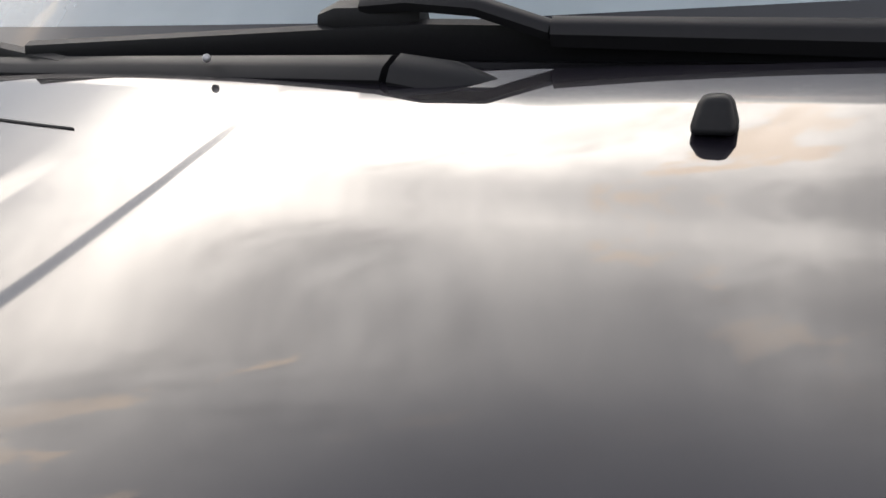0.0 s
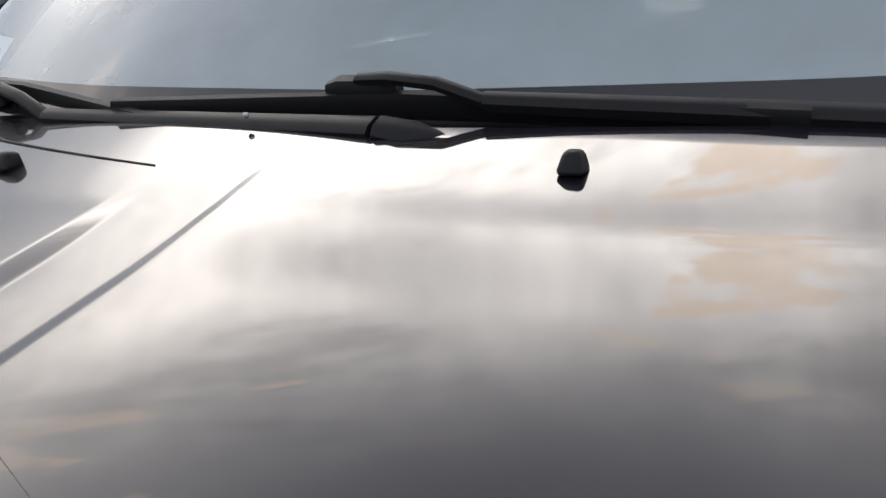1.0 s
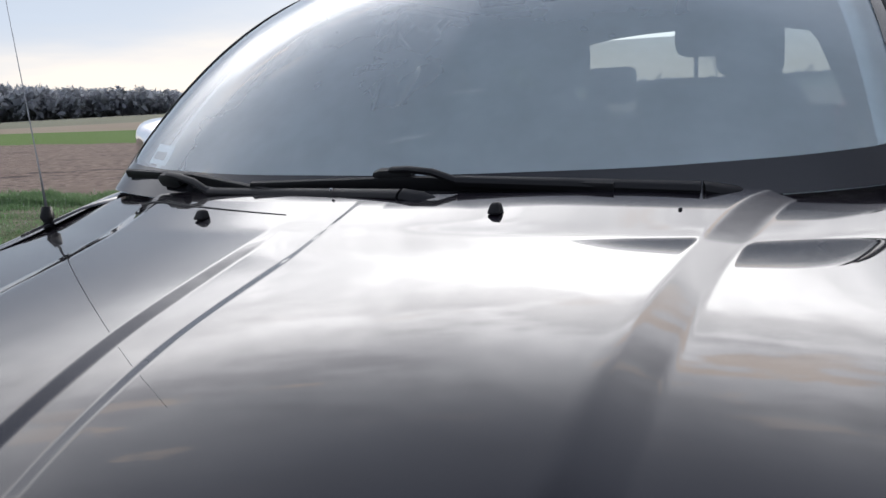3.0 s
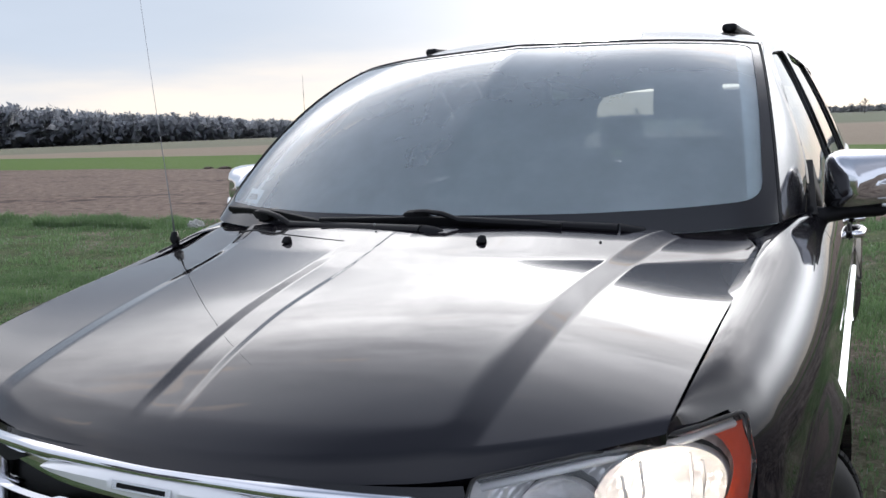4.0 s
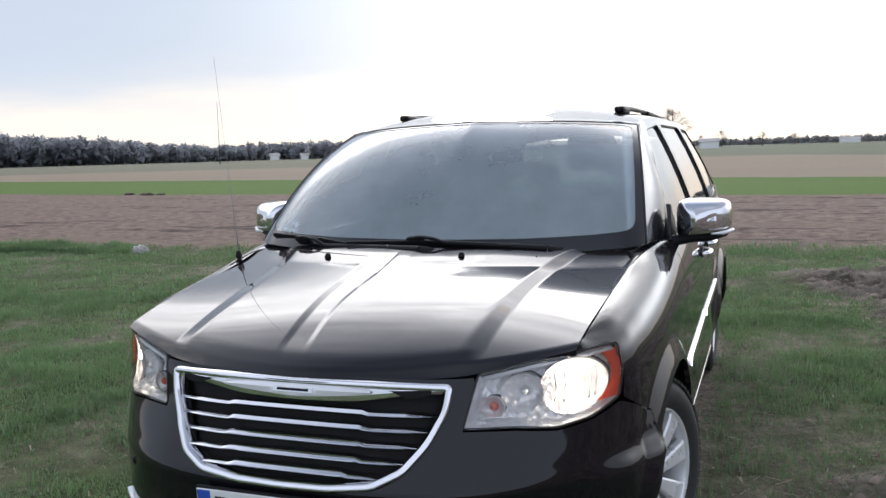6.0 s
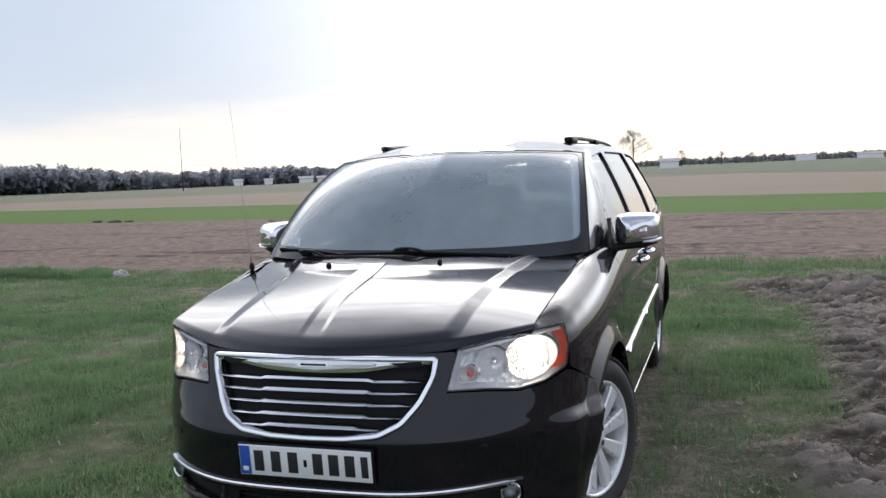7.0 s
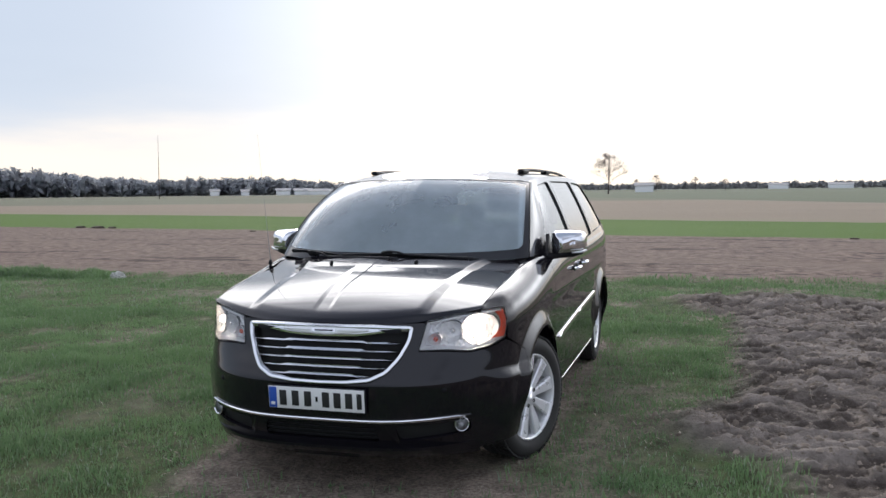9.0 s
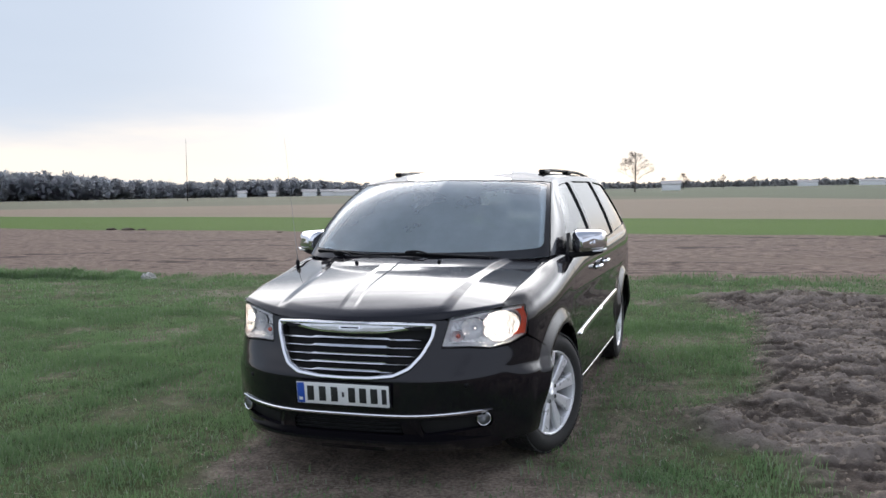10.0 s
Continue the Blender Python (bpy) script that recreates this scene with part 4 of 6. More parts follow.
for side in (1, -1):
    fn = side_fn(side)
    wing = part("front_wing", panel(fn, side_cells(s_of_x(0.76), s_of_y(1.57)), np.concatenate([np.linspace(0, 0.94, 62), 1 - 0.06 * np.linspace(0.95, 0, 20) ** 2.2]), [wing_pts], [to_q(ARCH_F)], 0.02, side < 0), PAINT, car)
    crisp(wing, 50)
    for name, poly, a, b, cut in (("front_door", front_door, 1.42, 2.63, None), ("sliding_door", slide_door, 2.5, 3.77, [to_q(ARCH_R)]),
                                  ("rear_wing", rear_wing, 3.52, 5.02, [to_q(ARCH_R)]), ("sill", sill, 1.42, 3.57, [to_q(ARCH_R)])):
        ob = part(name, panel(fn, side_cells(s_of_y(a), s_of_y(b), 0.02), np.linspace(0, 1, 60), [poly], cut, 0.02, side < 0), PAINT, car)
        crisp(ob, 50)
    # dark inner shell behind the gaps, open round the wheels
    rows = []
    for y in np.linspace(1.42, 4.98, 60):
        s = s_of_y(y)
        low = 0.24
        for wy in (WHEEL_Y, AXLE2_Y):
            d = abs(y - wy)
            if d < 0.40:
                low = max(low, WHEEL_Z + math.sqrt(0.40 ** 2 - d * d))
        rows.append([(side * (abs(flank_at(s, z)[0]) - 0.03), y, z) for z in np.linspace(low, float(TOP_Z(y)) - 0.03, 10)])
    part("inner_shell", grid_mesh(rows), DARK, car)
    # wheel housings
    for wy in (WHEEL_Y, AXLE2_Y):
        rows = []
        for i in range(25):
            a = math.pi * (i / 24) * 1.16 - 0.08 * math.pi
            c, sn = math.cos(a), math.sin(a)
            rows.append([(side * x, wy - 0.415 * c, WHEEL_Z + 0.415 * sn) for x in (0.865, 0.78, 0.62)])
        part("wheel_housing", grid_mesh(rows), DARK, car)
        rows = [[(side * 0.62, wy - r * math.cos(math.pi * i / 24), WHEEL_Z + r * math.sin(math.pi * i / 24)) for r in (0.02, 0.42)] for i in range(25)]
        part("housing_wall", grid_mesh(rows), DARK, car)

# underbody
part("underbody", block((1.60, 3.9, 0.05), (0, 2.75, 0.235), 0.01), DARK, car)

# tail: plain closing sheet with window
tail_rows = []
for z in np.linspace(0.22, 1.15, 16):
    tail_rows.append([flank_at(s, z, 1) for s in np.linspace(s_of_y(5.0), S_END, 24)] + [flank_at(s, z, -1) for s in np.linspace(S_END, s_of_y(5.0), 24)][1:])
part("tailgate", grid_mesh(tail_rows), PAINT, car)
# ---- glasshouse ----
ROOF_X = pchip([1.9, 2.3, 4.2, 4.9], [0.700, 0.705, 0.690, 0.640])
ROOF_Z = pchip([1.9, 2.15, 2.8, 3.8, 4.6, 4.95], [1.590, 1.632, 1.655, 1.655, 1.630, 1.56])
BASE_Y = pchip([0, 0.3, 0.55, 0.72, 0.80, 0.83], [1.085, 1.095, 1.14, 1.20, 1.255, 1.30])
BASE_Z = pchip([0, 0.6, 0.83], [1.122, 1.127, 1.138])
HEAD_Y = pchip([0, 0.4, 0.6, 0.70], [1.80, 1.85, 1.925, 2.00])
HEAD_Z = pchip([0, 0.4, 0.6, 0.70], [1.638, 1.626, 1.614, 1.604])


def screen_at(u, v):
    """Windscreen: u across from -1 to 1, v from the base to the head."""
    a = abs(u)
    b = Vector((0.83 * a, float(BASE_Y(0.83 * a)), float(BASE_Z(0.83 * a))))
    h = Vector((0.70 * a, float(HEAD_Y(0.70 * a)), float(HEAD_Z(0.70 * a))))
    p = b.lerp(h, v)
    arch = 0.056 * 4 * v * (1 - v)
    p += Vector((0.10 * a, -0.45, 0.9)).normalized() * arch
    return math.copysign(p.x, u) if u else 0.0, p.y, p.z


WS_U, WS_V = np.linspace(-1, 1, 81), np.linspace(0, 1, 49)
CLEAR_UV = rounded([(-0.968, 0.968), (0.968, 0.968), (0.968, 0.5), (0.962, 0.085), (0.5, 0.068), (0, 0.062), (-0.5, 0.068), (-0.962, 0.085), (-0.968, 0.5)], 0.06, 6)
screen = part("windscreen", panel(screen_at, WS_U, WS_V, None, None, 0.0), WSHIELD, car, "windscreen with black border and dust film")
screen.visible_shadow = False
part("frit_band", panel(lambda u, v: tuple(Vector(screen_at(u, v)) + Vector((0, -0.45, 0.9)).normalized() * 0.002), WS_U, WS_V, None, [CLEAR_UV], 0.0), FRIT, screen)
trim = [screen_at(-1, v) for v in np.linspace(0, 1, 30)] + [screen_at(u, 1) for u in np.linspace(-1, 1, 40)][1:] + [screen_at(1, v) for v in np.linspace(1, 0, 30)][1:]
part("screen_seal", tube([(p[0], p[1] - 0.002, p[2] + 0.001) for p in trim], 0.004, 6), RUBBER, screen)

# cowl panel under the wipers
cowl = []
for k, (dy, dz) in enumerate(((-0.06, -0.055), (0.0, -0.035), (0.06, 0.0))):
    cowl.append([(x, float(BASE_Y(abs(x))) + dy, float(BASE_Z(abs(x))) + dz) for x in np.linspace(-0.82, 0.82, 41)])
part("cowl_panel", grid_mesh(cowl), BLACK, car)

# pillars: between the edge of the screen and the side frame
Y_A0, Y_A1 = 1.53, 2.00


def side_upper(y, t):
    """Upper flank from the shoulder line (t = 0) to the roof edge (t = 1)."""
    lx, lz = float(TOP_X(y)), float(TOP_Z(y))
    hx, hz = float(ROOF_X(y)), float(ROOF_Z(y))
    bulge = 0.018 * 4 * t * (1 - t)
    return lx + (hx - lx) * t + bulge, y, lz + (hz - lz) * t


def upper_fn(side):
    def at(y, t):
        x, yy, z = side_upper(y, t)
        return side * x, yy, z
    return at


WIN_F = rounded([(1.60, 0.03), (1.77, 0.42), (2.08, 0.91), (2.54, 0.93), (2.55, 0.03)], 0.05, 5)
WIN_S = rounded([(2.66, 0.03), (2.65, 0.93), (3.66, 0.93), (3.70, 0.05)], 0.05, 5)
WIN_R = rounded([(3.80, 0.06), (3.76, 0.92), (4.55, 0.90), (4.84, 0.12)], 0.05, 5)
frame_poly = [(1.52, -0.1), (2.03, 1.1), (4.98, 1.1), (4.98, -0.1)]
for side in (1, -1):
    fn = upper_fn(side)
    pil = part("side_frame", panel(fn, np.linspace(1.5, 4.98, 175), np.linspace(0, 1, 40), [frame_poly], [WIN_F, WIN_S, WIN_R], 0.03, side < 0), PAINT, car)
    crisp(pil, 50)
    # pillar filler from the screen edge back to the frame line
    rows = []
    for v in np.linspace(0, 1, 30):
        sx, sy, sz = screen_at(1, v)
        yb = 1.545 + v * 0.475
        bx, by, bz = side_upper(yb, v * 0.985)
        mid = Vector(((sx + bx) / 2 + 0.012, (sy + by) / 2 - 0.01, (sz + bz) / 2 + 0.012))
        q = [Vector((sx + 0.004, sy, sz + 0.004)), mid, Vector((bx, by, bz))]
        row = []
        for t in np.linspace(0, 1, 9):
            p = q[0] * (1 - t) ** 2 + q[1] * 2 * t * (1 - t) + q[2] * t * t
            row.append((side * p.x, p.y, p.z))
        rows.append(row if side == 1 else row[::-1])
    part("windscreen_pillar", grid_mesh(rows), PAINT, car)
    part("pillar_trim", grid_mesh([[(side * (abs(screen_at(1, v)[0]) - a), screen_at(1, v)[1] + b, screen_at(1, v)[2] - c) for a, b, c in ((0.072, 0.006, 0.012), (0.045, 0.02, 0.014), (0.02, 0.10, 0.05))] for v in np.linspace(0.02, 0.96, 16)]), TRIM, car)
    for name, poly, mat in (("front_side_window", WIN_F, SIDEGL), ("middle_side_window", WIN_S, TINTED), ("rear_side_window", WIN_R, TINTED)):
        ys = [p[0] for p in poly]
        inner = (lambda y, t, f=fn, sd=side: (f(y, t)[0] - sd * 0.012, f(y, t)[1], f(y, t)[2] - 0.004))
        pane = part(name, panel(inner, np.linspace(min(ys) - 0.03, max(ys) + 0.03, 40), np.linspace(0, 1, 24), [[(y, t) for y, t in poly]], None, 0.0, side < 0), mat, car)
        pane.visible_shadow = False
        part("window_seal", tube([tuple(Vector(fn(y, t)) - Vector((side * 0.006, 0, 0))) for y, t in poly + poly[:1]], 0.005, 6, False), RUBBER, pane)

# roof
def roof_at(u, v):
    a = abs(u)
    xe = 0.70 * a
    y0 = float(HEAD_Y(min(xe, 0.70))) + 0.004
    y = y0 + (4.95 - y0) * v
    half = float(ROOF_X(y))
    crown = float(pchip([1.8, 2.4, 3.2, 4.2, 4.95], [1.672, 1.715, 1.725, 1.70, 1.62])(y))
    edge_z = float(ROOF_Z(y))
    if y < 2.3:
        k = (y - y0) / (2.3 - y0)
        lead = float(HEAD_Z(min(xe, 0.70))) + 0.004
        body = crown + (edge_z - crown) * a ** 2.6
        return math.copysign(xe + (half * a - xe) * k, u) if u else 0.0, y, lead + (body - lead) * (1 - (1 - k) ** 2)
    return half * u, y, crown + (edge_z - crown) * a ** 2.6


part("roof", panel(roof_at, np.linspace(-1, 1, 61), np.linspace(0, 1, 61), None, None, 0.02), PAINT, car)
# rear window and its frame
rows = [[(u * (0.80 + (0.62 - 0.80) * t), 5.08 - 0.13 * t - 0.05 * u * u, 1.15 + 0.42 * t) for u in np.linspace(-1, 1, 15)] for t in np.linspace(0, 1, 8)]
rw = part("rear_window", grid_mesh(rows), TINTED, car)
rw.visible_shadow = False
for sd in (1, -1):
    rows = [[(sd * (0.80 - 0.18 * t), 5.03 - 0.13 * t, 1.15 + 0.42 * t), (sd * (0.875 - 0.22 * t), 4.985 - 0.04 * t, 1.155 + 0.41 * t)] for t in np.linspace(0, 1, 8)]
    part("rear_pillar", grid_mesh(rows), PAINT, car)
    part("tail_lamp", block((0.10, 0.14, 0.34), (sd * 0.80, 5.0, 0.98), 0.03, 3), REDL, car)

# roof rails with their feet
for sd in (1, -1):
    ys = np.linspace(2.30, 4.55, 24)
    path = [(sd * (float(ROOF_X(y)) - 0.135), y, float(roof_at(0.80, (y - 1.9) / 3.05)[2]) + 0.020 - 0.012 * float(smooth(2.42, 2.30, y)) - 0.012 * float(smooth(4.42, 4.55, y))) for y in ys]
    rail = part("roof_rail", tube(path, [0.008] + [0.012] * 22 + [0.008], 8), BLACK, car, "black roof rail")
    for y in (2.42, 3.4, 4.43):
        z = float(roof_at(0.80, (y - 1.9) / 3.05)[2])
        part("rail_foot", block((0.05, 0.22, 0.030), (sd * (float(ROOF_X(y)) - 0.135), y, z + 0.012), 0.012, 2), BLACK, rail)

# ---- wheels ----
def wheel_parts(side, wy, steer):
    """Tyre, alloy rim with nine spokes, nuts and cap; the axle runs along x."""
    pose_m = Matrix.Translation((side * 0.818, wy, WHEEL_Z)) @ Matrix.Rotation(radians(steer), 4, "Z") @ Matrix.Rotation(0 if side == 1 else math.pi, 4, "Z")
    r = TYRE_R
    half = 0.108
    prof = [(-half + 0.01, 0.250), (-half, 0.272), (-half - 0.006, 0.295), (-half + 0.004, 0.328), (-half + 0.022, r - 0.008), (-0.06, r), (0.06, r),
            (half - 0.022, r - 0.008), (half - 0.004, 0.328), (half + 0.006, 0.295), (half, 0.272), (half - 0.01, 0.250)]
    tyre_me = lathe(prof, 72)
    tyre_ob = part("wheel", tyre_me, RUBBER, car, "black tyre on a silver nine-spoke alloy rim")
    tyre_ob.matrix_basis = pose_m
    # tread blocks
    bm = bmesh.new()
    for i in range(72):
        a = 2 * math.pi * i / 72
        for k, x in enumerate((-0.075, -0.025, 0.025, 0.075)):
            m = Matrix.Rotation(a + 0.02 * (k % 2), 4, "X") @ Matrix.Translation((x, 0, r - 0.001)) @ Matrix.Diagonal((0.040, 0.024, 0.010, 1))
            bmesh.ops.create_cube(bm, size=1.0, matrix=m)
    part("tread", bm, RUBBER, tyre_ob, "", False)
    barrel = [(0.092, 0.252), (0.101, 0.246), (0.086, 0.236), (0.03, 0.228), (-0.09, 0.232)]
    rim = part("rim", lathe(barrel, 72), ALLOY, tyre_ob)
    part("brake_disc", lathe([(-0.02, 0.02), (-0.02, 0.15), (-0.035, 0.15), (-0.035, 0.02)], 40), SATIN, tyre_ob)
    part("rim_back", lathe([(-0.04, 0.0), (-0.04, 0.234)], 40), DARK, tyre_ob)
    for i in range(9):
        a = 2 * math.pi * i / 9
        rows = []
        for rr, w, o, th in ((0.050, 0.020, 0.078, 0.035), (0.085, 0.023, 0.080, 0.035), (0.15, 0.031, 0.086, 0.03), (0.215, 0.037, 0.091, 0.028), (0.240, 0.043, 0.089, 0.025)):
            rows.append([(o - th, -w, rr), (o - 0.006, -w, rr), (o, -w + 0.007, rr), (o, w - 0.007, rr), (o - 0.006, w, rr), (o - th, w, rr)])
        v, f = grid_mesh(rows)
        m = Matrix.Rotation(a, 4, "X")
        crisp(part("spoke", ([m @ Vector(p) for p in v], f), ALLOY, tyre_ob), 30)
    part("hub", lathe([(0.04, 0.0), (0.083, 0.0), (0.084, 0.030), (0.080, 0.034), (0.078, 0.068), (0.04, 0.072)], 36), ALLOY, tyre_ob)
    part("centre_cap", lathe([(0.080, 0.0), (0.087, 0.0), (0.087, 0.022), (0.084, 0.028), (0.080, 0.029)], 30), ALLOY, tyre_ob)
    for i in range(5):
        a = 2 * math.pi * i / 5 + 0.3
        m = Matrix.Rotation(a, 4, "X") @ Matrix.Translation((0.0, 0, 0.054))
        v, f = lathe([(0.078, 0.0125), (0.0815, 0.0125), (0.0815, 0.009), (0.076, 0.0)], 6)
        part("wheel_nut", ([m @ Vector(p) for p in v], f), SATIN, tyre_ob, "", False)


for sd in (1, -1):
    wheel_parts(sd, WHEEL_Y, -20)
    wheel_parts(sd, AXLE2_Y, 0)

# ---- grille ----
def on_nose(x, z, out):
    return nose_at(x, z, out)


def inset(poly, d):
    """The outline moved in by d."""
    out = []
    n = len(poly)
    for i in range(n):
        a, p, b = Vector(poly[i - 1]), Vector(poly[i]), Vector(poly[(i + 1) % n])
        t = (b - a).normalized()
        out.append((p.x - t.y * d, p.y + t.x * d) if area_sign(poly) > 0 else (p.x + t.y * d, p.y - t.x * d))
    return out


def area_sign(poly):
    return sum(x0 * y1 - x1 * y0 for (x0, y0), (x1, y1) in zip(poly, poly[1:] + poly[:1]))


def band(outer, inner, out, thick, mid=None):
    """A raised ring between two outlines on the nose."""
    n = len(outer)
    rows = [[on_nose(x, z, out - thick) for x, z in outer], [on_nose(x, z, out - 0.003) for x, z in outer],
            [on_nose(*(Vector(a) * 0.8 + Vector(b) * 0.2), out) for a, b in zip(outer, inner)],
            [on_nose(*(Vector(a) * 0.2 + Vector(b) * 0.8), out) for a, b in zip(outer, inner)],
            [on_nose(x, z, out - 0.004) for x, z in inner], [on_nose(x, z, out - thick) for x, z in inner]]
    return grid_mesh(rows, True)


grille = part("grille", band(GRILLE, inset(GRILLE, 0.018), 0.016, 0.045), CHROME, car, "chrome grille with five slats")
back_rows = [[on_nose(x * (1 - 0.25 * (0.87 - z) / 0.28), z, -0.045) for x in np.linspace(-0.44, 0.44, 31)] for z in np.linspace(0.60, 0.872, 10)]
part("grille_mesh", grid_mesh(back_rows), DARK, grille)


def grille_half(z):
    """Half width of the opening at a height."""
    pts = [(x, zz) for x, zz in GRILLE if x > 0.05 and zz < 0.872]
    pts.sort(key=lambda p: p[1])
    return float(np.interp(z, [p[1] for p in pts], [p[0] for p in pts])) - 0.012


for i, z0 in enumerate((0.792, 0.752, 0.713, 0.675, 0.638)):
    hw = grille_half(z0 - 0.006) - 0.012
    kink = min(0.215, hw * 0.62)
    rows = []
    for x in np.unique(np.concatenate([np.linspace(-hw, hw, 41), [-kink - 0.012, -kink + 0.012, kink - 0.012, kink + 0.012]])):
        lift = 0.0045 * float(1 - smooth(kink - 0.012, kink + 0.012, abs(x)))
        t = 0.0050 + 0.0015 * float(1 - smooth(kink - 0.012, kink + 0.012, abs(x))) - 0.003 * float(smooth(hw - 0.06, hw, abs(x)))
        z = z0 + lift - 0.004
        rows.append([on_nose(x, z - t, -0.025), on_nose(x, z - t, 0.0), on_nose(x, z - t * 0.3, 0.006), on_nose(x, z + t, 0.0), on_nose(x, z + t, -0.025)])
    crisp(part("slat", grid_mesh(rows), CHROME, grille), 40)
# upper bar with the winged badge
rows = []
for x in np.linspace(-0.43, 0.43, 61):
    a = abs(x)
    low = 0.818 + 0.026 * float(smooth(0.14, 0.40, a)) - 0.004 * float(1 - smooth(0, 0.2, a))
    hi = 0.868
    rows.append([on_nose(x, low, -0.02), on_nose(x, low + 0.003, 0.004), on_nose(x, (low + hi) / 2, 0.010), on_nose(x, hi, 0.006), on_nose(x, hi + 0.002, -0.02)])
crisp(part("grille_bar", grid_mesh(rows), CHROME, grille), 40)
for sd in (1, -1):
    wing_r = []
    for t in np.linspace(0, 1, 12):
        x = sd * (0.40 - 0.115 * t)
        wing_r.append([on_nose(x, 0.860 - 0.004 * t, 0.0125), on_nose(x, 0.860 - 0.020 * math.sin(math.pi * min(1, 0.15 + t * 0.85)) - 0.002, 0.0125)])
    part("dark_inlay", grid_mesh(wing_r), BLACK, grille)
rows = []
for x in np.linspace(-0.235, 0.235, 61):
    t = 1 - abs(x) / 0.235
    h = 0.004 + 0.020 * t ** 0.6
    zc = 0.848 + 0.003 * abs(x) / 0.235
    rows.append([on_nose(x, zc - h, 0.010), on_nose(x, zc - h * 0.75, 0.020), on_nose(x, zc + h * 0.1, 0.024), on_nose(x, zc + h * 0.6, 0.018), on_nose(x, zc + h * 0.7, 0.010)])
badge = crisp(part("winged_badge", grid_mesh(rows), SILVER, grille, "plain silver wing badge"), 40)
rows = [[on_nose(x, z, 0.0265) for x in np.linspace(-0.062, 0.062, 13)] for z in (0.842, 0.856)]
part("badge_plate", grid_mesh(rows), CHROME, grille)
rows = [[on_nose(x, z, 0.0272) for x in np.linspace(-0.050, 0.050, 13)] for z in (0.8455, 0.8525)]
part("badge_bar", grid_mesh(rows), SATIN, grille)

# chrome strip, intake mesh and fog lamps in the bumper
rows = []
for x in np.linspace(-0.728, 0.728, 81):
    a = abs(x)
    z = 0.412 + 0.010 * float(smooth(0.3, 0.73, a))
    t = 0.007 * float(1 - 0.75 * smooth(0.66, 0.73, a))
    rows.append([on_nose(x, z - t, 0.0), on_nose(x, z - t, 0.010), on_nose(x, z + t * 0.3, 0.014), on_nose(x, z + t, 0.010), on_nose(x, z + t, 0.0)])
crisp(part("bumper_strip", grid_mesh(rows), CHROME, car, "thin chrome strip across the bumper"), 40)
rows = []
for x in np.linspace(-0.75, 0.75, 61):
    rows.append([on_nose(x, 0.275, -0.01), on_nose(x, 0.272, 0.030 * (1 - float(smooth(0.45, 0.80, abs(x))))), on_nose(x, 0.258, 0.036 * (1 - float(smooth(0.45, 0.80, abs(x))))), on_nose(x, 0.205, 0.0), on_nose(x, 0.20, -0.06)])
crisp(part("lower_lip", grid_mesh(rows), PAINT, car), 40)
rows = [[on_nose(x, z, -0.03) for x in np.linspace(-0.76, 0.76, 41)] for z in np.linspace(0.27, 0.41, 6)]
intake = part("intake_backing", grid_mesh(rows), DARK, car)
for z in (0.322, 0.344, 0.366):
    part("intake_bar", tube([on_nose(x, z, -0.012) for x in np.linspace(-0.32, 0.32, 21)], 0.005, 6), BLACK, intake)
for sd in (1, -1):
    cx, cz = sd * 0.690, 0.378
    c = Vector(on_nose(cx, cz, 0.004))
    n = (Vector(on_nose(cx, cz, 0.1)) - Vector(on_nose(cx, cz, 0.0))).normalized()
    n = (n + Vector((0, -0.9, 0))).normalized()
    m = Matrix.Translation(c) @ n.to_track_quat("Y", "Z").to_matrix().to_4x4()

    def spun(profile, steps=32):
        v, f = lathe(profile, steps, "y")
        return [m @ Vector(p) for p in v], f

    fog = part("fog_lamp", spun([(-0.03, 0.036), (0.0, 0.038), (0.005, 0.037), (0.005, 0.034), (-0.004, 0.032)]), CHROME, car)
    part("fog_bowl", spun([(-0.004, 0.033), (-0.02, 0.024), (-0.028, 0.0)]), GREYM, fog)
    part("fog_glass", spun([(0.000, 0.033), (0.006, 0.02), (0.008, 0.0)]), CLEAR, fog)
    rows = [[on_nose(sd * x, z, -0.02 + 0.022 * q) for q, z in ((0, 0.30), (1, 0.304), (1, 0.318), (0, 0.322))] for x in np.linspace(0.33, 0.42, 5)]
    part("intake_fin", grid_mesh([[on_nose(sd * (0.36 + 0.035 * (0.39 - z) / 0.09 + e), z, o) for e, o in ((-0.016, -0.02), (-0.012, 0.004), (0.012, 0.004), (0.016, -0.02))] for z in np.linspace(0.295, 0.392, 6)]), PAINT, car)
    # parking sensor and trim clip marks
    part("parking_sensor", ([Vector(on_nose(sd * 0.62, 0.56, 0.0)) + (m.to_3x3() @ Vector(p)) for p in lathe([(0.0, 0.013), (0.003, 0.012), (0.004, 0.0)], 20, "y")[0]], lathe([(0.0, 0.013), (0.003, 0.012), (0.004, 0.0)], 20, "y")[1]), BLACK, car)

# ---- licence plate with unreadable bars ----
PLATE_M = Matrix.Translation((0, -0.022, 0.5175)) @ Matrix.Rotation(radians(5), 4, "X")


def on_plate(bm):
    bmesh.ops.transform(bm, matrix=PLATE_M, verts=bm.verts)
    return bm


holder = part("licence_plate", on_plate(block((0.532, 0.014, 0.128), (0, 0.006, -0.002), 0.004)), BLACK, car, "white licence plate with black bars and blue strip")
part("plate_sheet", on_plate(block((0.520, 0.006, 0.114), (0, -0.002, 0), 0.002)), WHITE, holder)
part("blue_strip", on_plate(block((0.042, 0.003, 0.108), (-0.236, -0.0055, 0), 0.001)), BLUE, holder)
